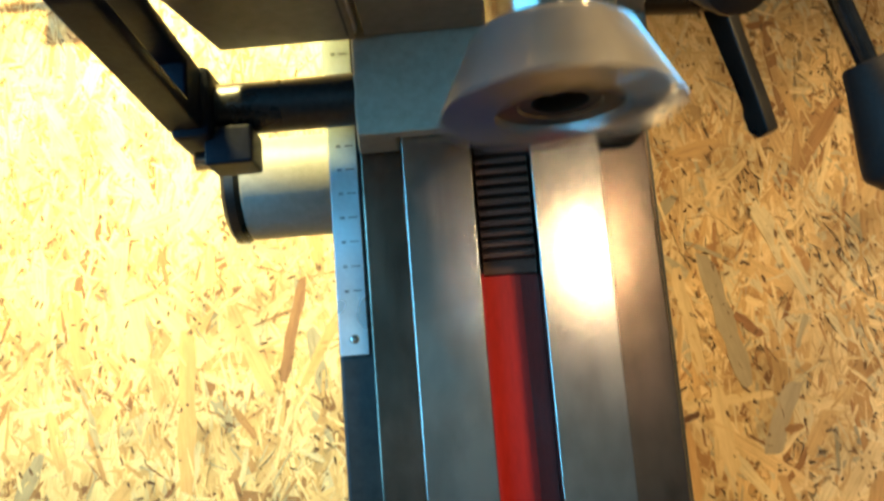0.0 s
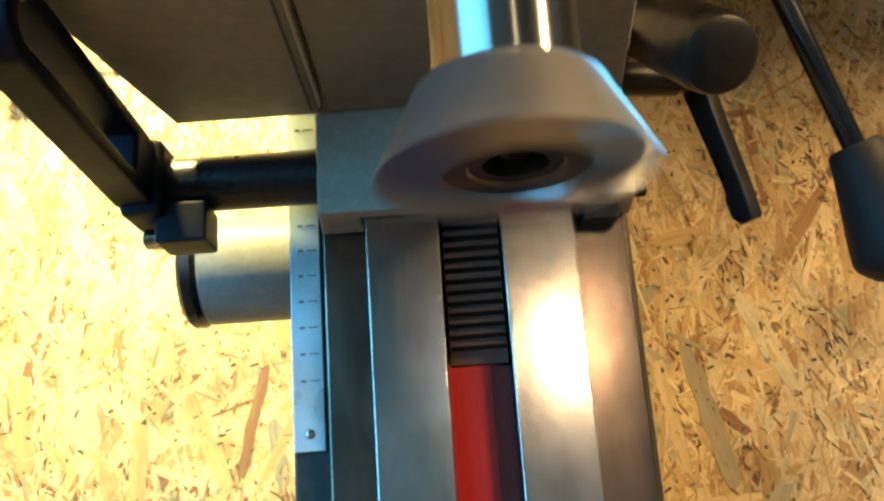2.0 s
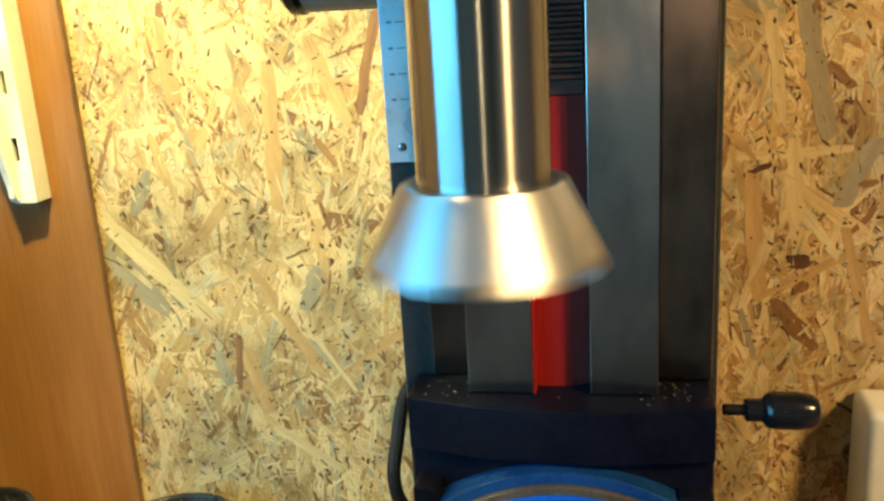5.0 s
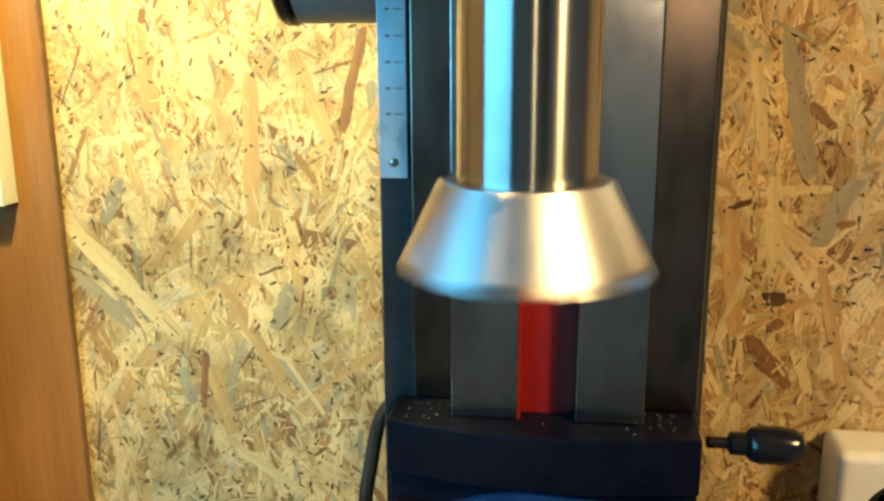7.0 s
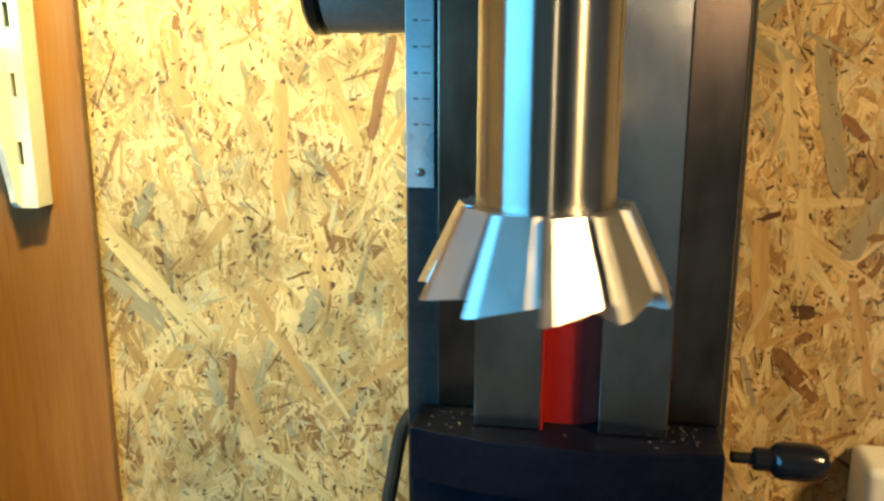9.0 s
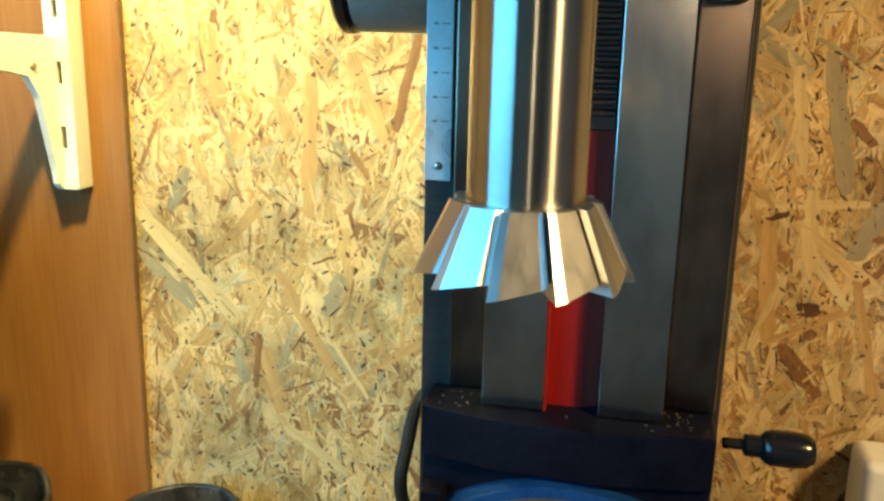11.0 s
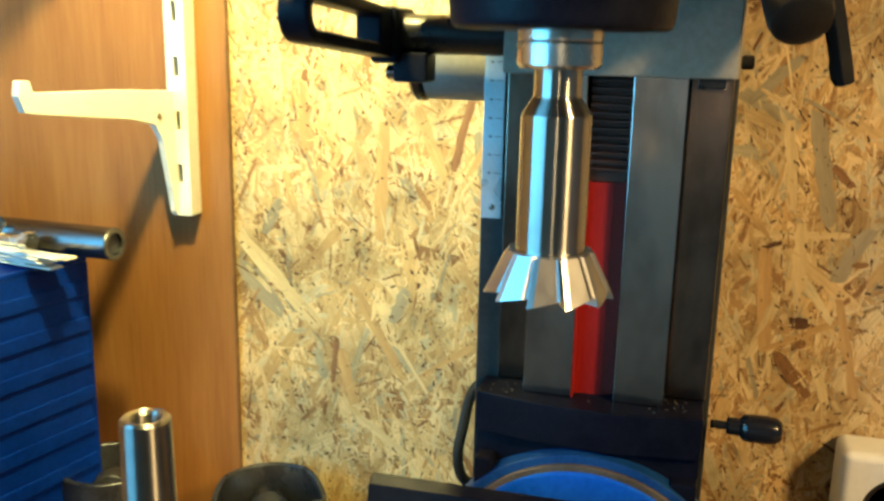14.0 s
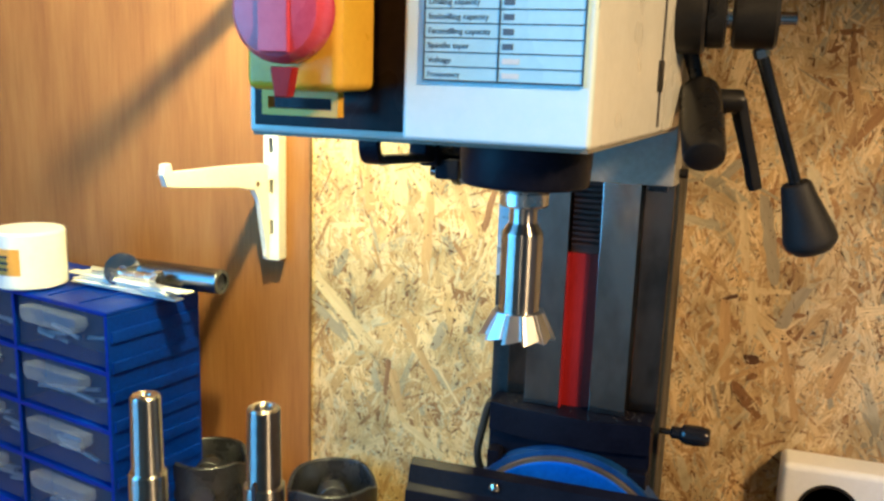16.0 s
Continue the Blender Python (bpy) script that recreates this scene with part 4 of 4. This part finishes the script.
def piston(name, x, y, top, r, turn, label):
    low = 1.0705
    p = thing(name, label, "piston", (x, y, low), turn=turn)
    h = top - low
    # the skirt: a thick ring with scooped top edge and two pin holes
    bm = bmesh.new()
    n = 72
    cols = []
    for i in range(n):
        a = 2 * math.pi * i / n
        dip = 0.010 * max(0.0, math.cos(2 * a)) ** 2
        t = h - dip
        ro, ri = r, r - 0.0042
        ca, sa = math.cos(a), math.sin(a)
        prof = [(ro - 0.0012, 0.0), (ro, 0.0012), (ro, t * 0.4), (ro, t - 0.001), (ro - 0.001, t), (ri + 0.0008, t), (ri, t - 0.001), (ri, 0.020), (ri * 0.6, 0.016), (ri * 0.25, 0.015)]
        cols.append([bm.verts.new((q * ca, q * sa, z)) for q, z in prof])
    for i in range(n):
        u, v = cols[i], cols[(i + 1) % n]
        for k in range(len(u) - 1):
            bm.faces.new((u[k], v[k], v[k + 1], u[k + 1]))
    bm.faces.new([c[-1] for c in cols])
    bm.faces.new([c[0] for c in cols])
    part("skirt", bm, M_DULLALU, p)
    for s in (-1, 1):
        m = along((0, s * (r + 0.0005), h - 0.031), (0, s * r * 0.3, h - 0.031))
        part("pin_boss", lathe([(0.0095, 0), (0.0120, 0.0), (0.0125, 0.002), (0.0125, r * 0.55), (0.0095, r * 0.55), (0.0095, 0)], 32, m), M_DULLALU, p)
        # a black disc paints the depth shade of the hole
        part("pin_hole", lathe([(0, 0.0), (0.0094, 0.0), (0.0094, 0.010), (0, 0.010)], 32, m), M_INKSHADE, p, "black disc painting the pin hole's shade")
    part("gudgeon_pin", rod((0, -r * 0.72, h - 0.022), (0, r * 0.72, h - 0.022), 0.0088, segments=32), M_CHROME, p, "bare steel gudgeon pin")
    part("small_end", lathe([(0.0090, -0.009), (0.0140, -0.009), (0.0148, -0.008), (0.0148, 0.008), (0.0140, 0.009), (0.0090, 0.009), (0.0090, -0.009)], 36, pose(0, 0, h - 0.022, 90)), M_DULLALU, p, "rod small end on the pin")
    for k in range(3):
        z = 0.006 + 0.005 * k
        part("ring_groove", lathe([(r - 0.001, z), (r + 0.0003, z), (r + 0.0003, z + 0.0018), (r - 0.001, z + 0.0018)], 72), M_INKSHADE, p, "dark ring groove")
    return p


def swarf():
    """Steel chips left on the ledge of the column foot."""
    rng = random.Random(21)
    bm = bmesh.new()
    for k in range(40):
        side = rng.random()
        x = rng.gauss(0.146, 0.006) if side < 0.5 else rng.gauss(0.058, 0.008) if side < 0.75 else rng.uniform(0.045, 0.155)
        x = min(max(x, 0.044), 0.154)
        y = 0.3835 - rng.random() ** 2 * 0.0085 if 0.0645 < x < 0.1365 else rng.uniform(0.3810, 0.3960)
        size = rng.uniform(0.0003, 0.0008)
        turn = Matrix.Rotation(rng.uniform(0, 6.28), 4, "Z") @ Matrix.Rotation(rng.uniform(-0.5, 0.5), 4, "X")
        m = Matrix.Translation((x, y, 1.3057 + size * 0.3)) @ turn @ Matrix.Diagonal((size * rng.uniform(1, 2.6), size, size * 0.7, 1))
        bmesh.ops.create_cube(bm, size=1, matrix=m)
    tagged(link("swarf", bm, M_SWARF), "scattered bright and brown steel chips on the dark column foot", "metal chips", kind="stuff")


def wall_stamp():
    """Faint print stamped on the board, too worn to read."""
    rng = random.Random(6)
    for col, (x, z, count) in enumerate(((0.2885, 1.545, 4), (0.3065, 1.522, 6))):
        for k in range(count):
            bm = bmesh.new()
            for j in range(3):
                a = rng.choice((0, 90, 45))
                m = pose(x + rng.uniform(-0.003, 0.003), 0.56955, z + 0.0125 * k + rng.uniform(-0.003, 0.003), 0, a, 0) @ Matrix.Diagonal((0.0060, 0.0002, 0.0006, 1))
                bmesh.ops.create_cube(bm, size=1, matrix=m)
            part("stamp_mark", bm, M_STAMP, bpy.data.objects["wall_back"], "faint illegible dark print")


def drawer_cabinet():
    W, D, ROW, N = 0.1325, 0.106, 0.0550, 4
    top = 1.3244
    c = thing("drawer_cabinet", "blue plastic small-parts cabinet with clear drawers on the bench", "drawer cabinet", (-0.3094, 0.4000, 1.0705), turn=-13)
    H = top - 1.0705
    low = H - N * ROW - 0.001
    t = 0.0045
    cols = 2
    part("top_panel", block(-cols * W - t, 0, 0, D, H - t, H, 0.0012), M_CABINET, c)
    part("bottom_panel", block(-cols * W - t, 0, 0, D, 0, max(0.003, low), 0.0008), M_CABINET, c)
    part("back_panel", block(-cols * W - t, 0, D - 0.003, D, 0.003, H - t, 0.0006), M_CABINET, c)
    for k in range(cols + 1):
        x = -k * W
        part("side_panel" if k in (0, cols) else "divider", block(x - t, x, 0.0, D - 0.003, 0.003, H - t, 0.0008), M_CABINET, c)
    for r in range(1, N):
        z = H - r * ROW - t / 2
        part("shelf", block(-cols * W - 0.0002, -0.0002, 0.0004, D - 0.003, z - t / 2, z + t / 2, 0.0006), M_CABINET, c)
    # ribs along the side and lines over the top
    for r in range(N):
        z = H - r * ROW
        for off in (0.018, 0.046):
            part("side_rib", block(-0.0002, 0.0022, 0.003, D - 0.003, z - off - 0.011, z - off, 0.0018), M_CABINET, c)
    for k in range(3):
        part("top_groove", block(-0.045 - k * 0.045, -0.043 - k * 0.045, 0.006, D - 0.004, H - 0.0002, H + 0.0012, 0.0004), M_CABINET, c)
    rng = random.Random(4)
    for col in range(cols):
        for r in range(N):
            x1 = -col * W - t - 0.001
            x0 = x1 - W + t + 0.002
            z1 = H - r * ROW - t - 0.001
            z0 = z1 - ROW + t + 0.003
            d = part("drawer", block(x0, x1, 0.003, 0.006, z0, z1, 0.0012), M_CLEAR, c, "clear plastic drawer front")
            # a dark block paints the drawer's inner shade
            part("drawer_inside", block(x0 + 0.002, x1 - 0.002, 0.026, D - 0.006, z0 + 0.001, z1 - 0.010, 0.002), M_INSIDE, d, "dark block painting the shade inside the drawer")
            xm = (x0 + x1) / 2
            prof = [(xm - 0.040, z1 - 0.003), (xm + 0.040, z1 - 0.003), (xm + 0.040, z1 - 0.013), (xm + 0.034, z1 - 0.018), (xm - 0.034, z1 - 0.018), (xm - 0.040, z1 - 0.013)]
            part("drawer_pull", prism(prof, -0.011, 0.0028, "y", 0.0014), M_HANDLE, d, "frosted drawer pull")
            for k in range(5):
                a = rng.uniform(-0.5, 0.5)
                px, pz = rng.uniform(x0 + 0.02, x1 - 0.02), z0 + rng.uniform(0.006, 0.020)
                L = rng.uniform(0.009, 0.024)
                px = min(max(px, x0 + L + 0.003), x1 - L - 0.003)
                part("loose_screw", rod((px - L * math.cos(a), 0.012 + 0.0022 * k, pz - L * math.sin(a) * 0.4), (px + L * math.cos(a), 0.013 + 0.0022 * k, pz + L * math.sin(a) * 0.4), 0.0021, segments=8, edge=0.0002), M_ZINC, d)
    return c


TOP = 1.3261


def cabinet_clutter():
    jar = thing("plastic_jar", "white plastic jar with a small orange label", "jar", (-0.4374, 0.4520, TOP))
    part("body", lathe([(0, 0), (0.0315, 0), (0.033, 0.0015), (0.033, 0.0505), (0.0325, 0.052), (0.0315, 0.0535), (0, 0.054)], 56), M_WHITEPL, jar)
    lab = bmesh.new()
    for i in range(8):
        a0, a1 = radians(-118 + i * 7), radians(-118 + (i + 1) * 7)
        q = [lab.verts.new((0.0333 * math.cos(a), 0.0333 * math.sin(a), z)) for a, z in ((a0, 0.014), (a1, 0.014), (a1, 0.039), (a0, 0.039))]
        lab.faces.new(q)
    bmesh.ops.remove_doubles(lab, verts=lab.verts, dist=1e-5)
    label = part("label", lab, M_ORANGE, jar, "orange paper label")
    for z in (0.019, 0.025, 0.031):
        part("print_line", prism([(-0.008, z), (0.006, z), (0.006, z + 0.002), (-0.008, z + 0.002)], -0.0346, -0.0338, "y"), M_INKSHADE, label, "illegible dark print")
    pipe = thing("steel_tube", "dark polished steel tube lying on the blue cabinet", "steel tube", (-0.3065, 0.4820, TOP + 0.0135))
    part("wall", lathe([(0.0082, 0), (0.0112, 0), (0.0118, 0.0008), (0.0118, 0.110), (0.0112, 0.1108), (0.0082, 0.1108), (0.0082, 0)], 40, along((-0.052, 0.010, 0), (0.05, 0.004, 0.0))), M_TUBE, pipe)
    # black filling, painted shade for the open tube
    part("bore", lathe([(0, 0.1075), (0.0081, 0.1075), (0.0081, 0.003), (0, 0.003)], 32, along((-0.052, 0.010, 0), (0.05, 0.004, 0.0))), M_INKSHADE, pipe)
    bolt = thing("long_bolt", "bright steel bolt with a large washer lying on the cabinet", "bolt", (-0.3530, 0.4705, TOP + 0.0150))
    part("shank", rod((-0.03, 0.004, 0.0), (0.045, -0.004, 0.0), 0.0042, segments=20), M_CHROME, bolt)
    part("washer", lathe([(0.0044, -0.0008), (0.0165, -0.0008), (0.0165, 0.0008), (0.0044, 0.0008), (0.0044, -0.0008)], 40, along((0.006, 0, 0.003), (0.02, -0.012, 0.004))), M_CHROME, bolt, "large round washer")
    part("head", rod((0.045, -0.004, 0), (0.052, -0.0047, 0), 0.0078, segments=6), M_CHROME, bolt)
    rng = random.Random(9)
    for k in range(9):
        z = TOP + 0.0005 + 0.0011 * k
        a = rng.uniform(-22, 6)
        s = thing("plastic_strip", "flat white plastic strip in a loose pile on the cabinet", "plastic strip", (-0.3426 + rng.uniform(-0.010, 0.012), 0.4690 + rng.uniform(-0.005, 0.008), z), group="strips on the cabinet", turn=a)
        part("strip", block(-0.062, 0.068 + rng.uniform(-0.02, 0.008), -0.0056, 0.0056, 0, 0.0014, 0.0004), M_WHITEPL, s)


def wall_socket():
    s = thing("power_socket", "white plastic double power socket on the strand board wall", "power socket", (0.2545, 0.5695, 1.229))
    part("housing", block(0, 0.150, -0.036, 0, -0.080, 0, 0.006, 4), M_WHITEPL, s)
    for k in range(2):
        cx = 0.0385 + k * 0.073
        w = part("socket_well", lathe([(0, -0.0002), (0.0215, -0.0002), (0.0225, 0.0006), (0.0240, 0.0008), (0.0245, 0.0), (0.0245, -0.001)], 48, pose(cx, -0.0362, -0.038, 90)), M_RUBBER, s, "black round plug recess")
        for dx in (-0.0095, 0.0095):
            part("contact", rod((cx + dx, -0.0372, -0.038), (cx + dx, -0.0360, -0.038), 0.0024, segments=14, edge=0.0002), M_INKSHADE, w)


setting()
bench()
offcut()
side_board()
hanging_rail()
shelf_rail()
bracket("shelf_bracket", 1.4395, "white enamelled shelf bracket hooked into the upright")
bracket("shelf_bracket", 1.635, "white enamelled shelf bracket hooked high in the upright")
mill()
SPIN = cutter()
arbor("morse_arbor", -0.1345, 0.2185, 1.340, 0.0093, "polished steel tool arbor standing on end beside the pistons", False, 0.0030)
arbor("morse_arbor", -0.0640, 0.238, 1.336, 0.0103, "polished steel tool arbor with a drift slot standing on end", True, 0.0056)
piston("piston", -0.143, 0.505, 1.156, 0.0430, 28, "dark dull aluminium engine piston standing upside down on the bench")
piston("piston", -0.275, 0.500, 1.160, 0.0385, 22, "dark dull aluminium engine piston standing upside down beside the cabinet")
drawer_cabinet()
cabinet_clutter()
wall_socket()
swarf()
strands()
broad_strands()
wall_stamp()


def motions():
    """The cutter turns fast, runs down and stops."""
    rows, angle, t = [], 0.0, 0
    steps = []
    for k in range(0, 16 * FPS + 1):
        s = k / FPS
        speed = SPEED if s < 8.3 else SPEED * max(0.0, 1 - (s - 8.3) / 0.9) ** 1.5
        steps.append((s, angle))
        angle += speed
    last = steps[-1][1]
    for s, a in steps:
        if s <= 9.4 or s == steps[-1][0]:
            rows.append((s, pose(AX, AY, CUT_Z, 0, 0, a - last + REST)))
    walk(SPIN, rows)


REST = 30.9
SPEED = 720.0 / TEETH
motions()
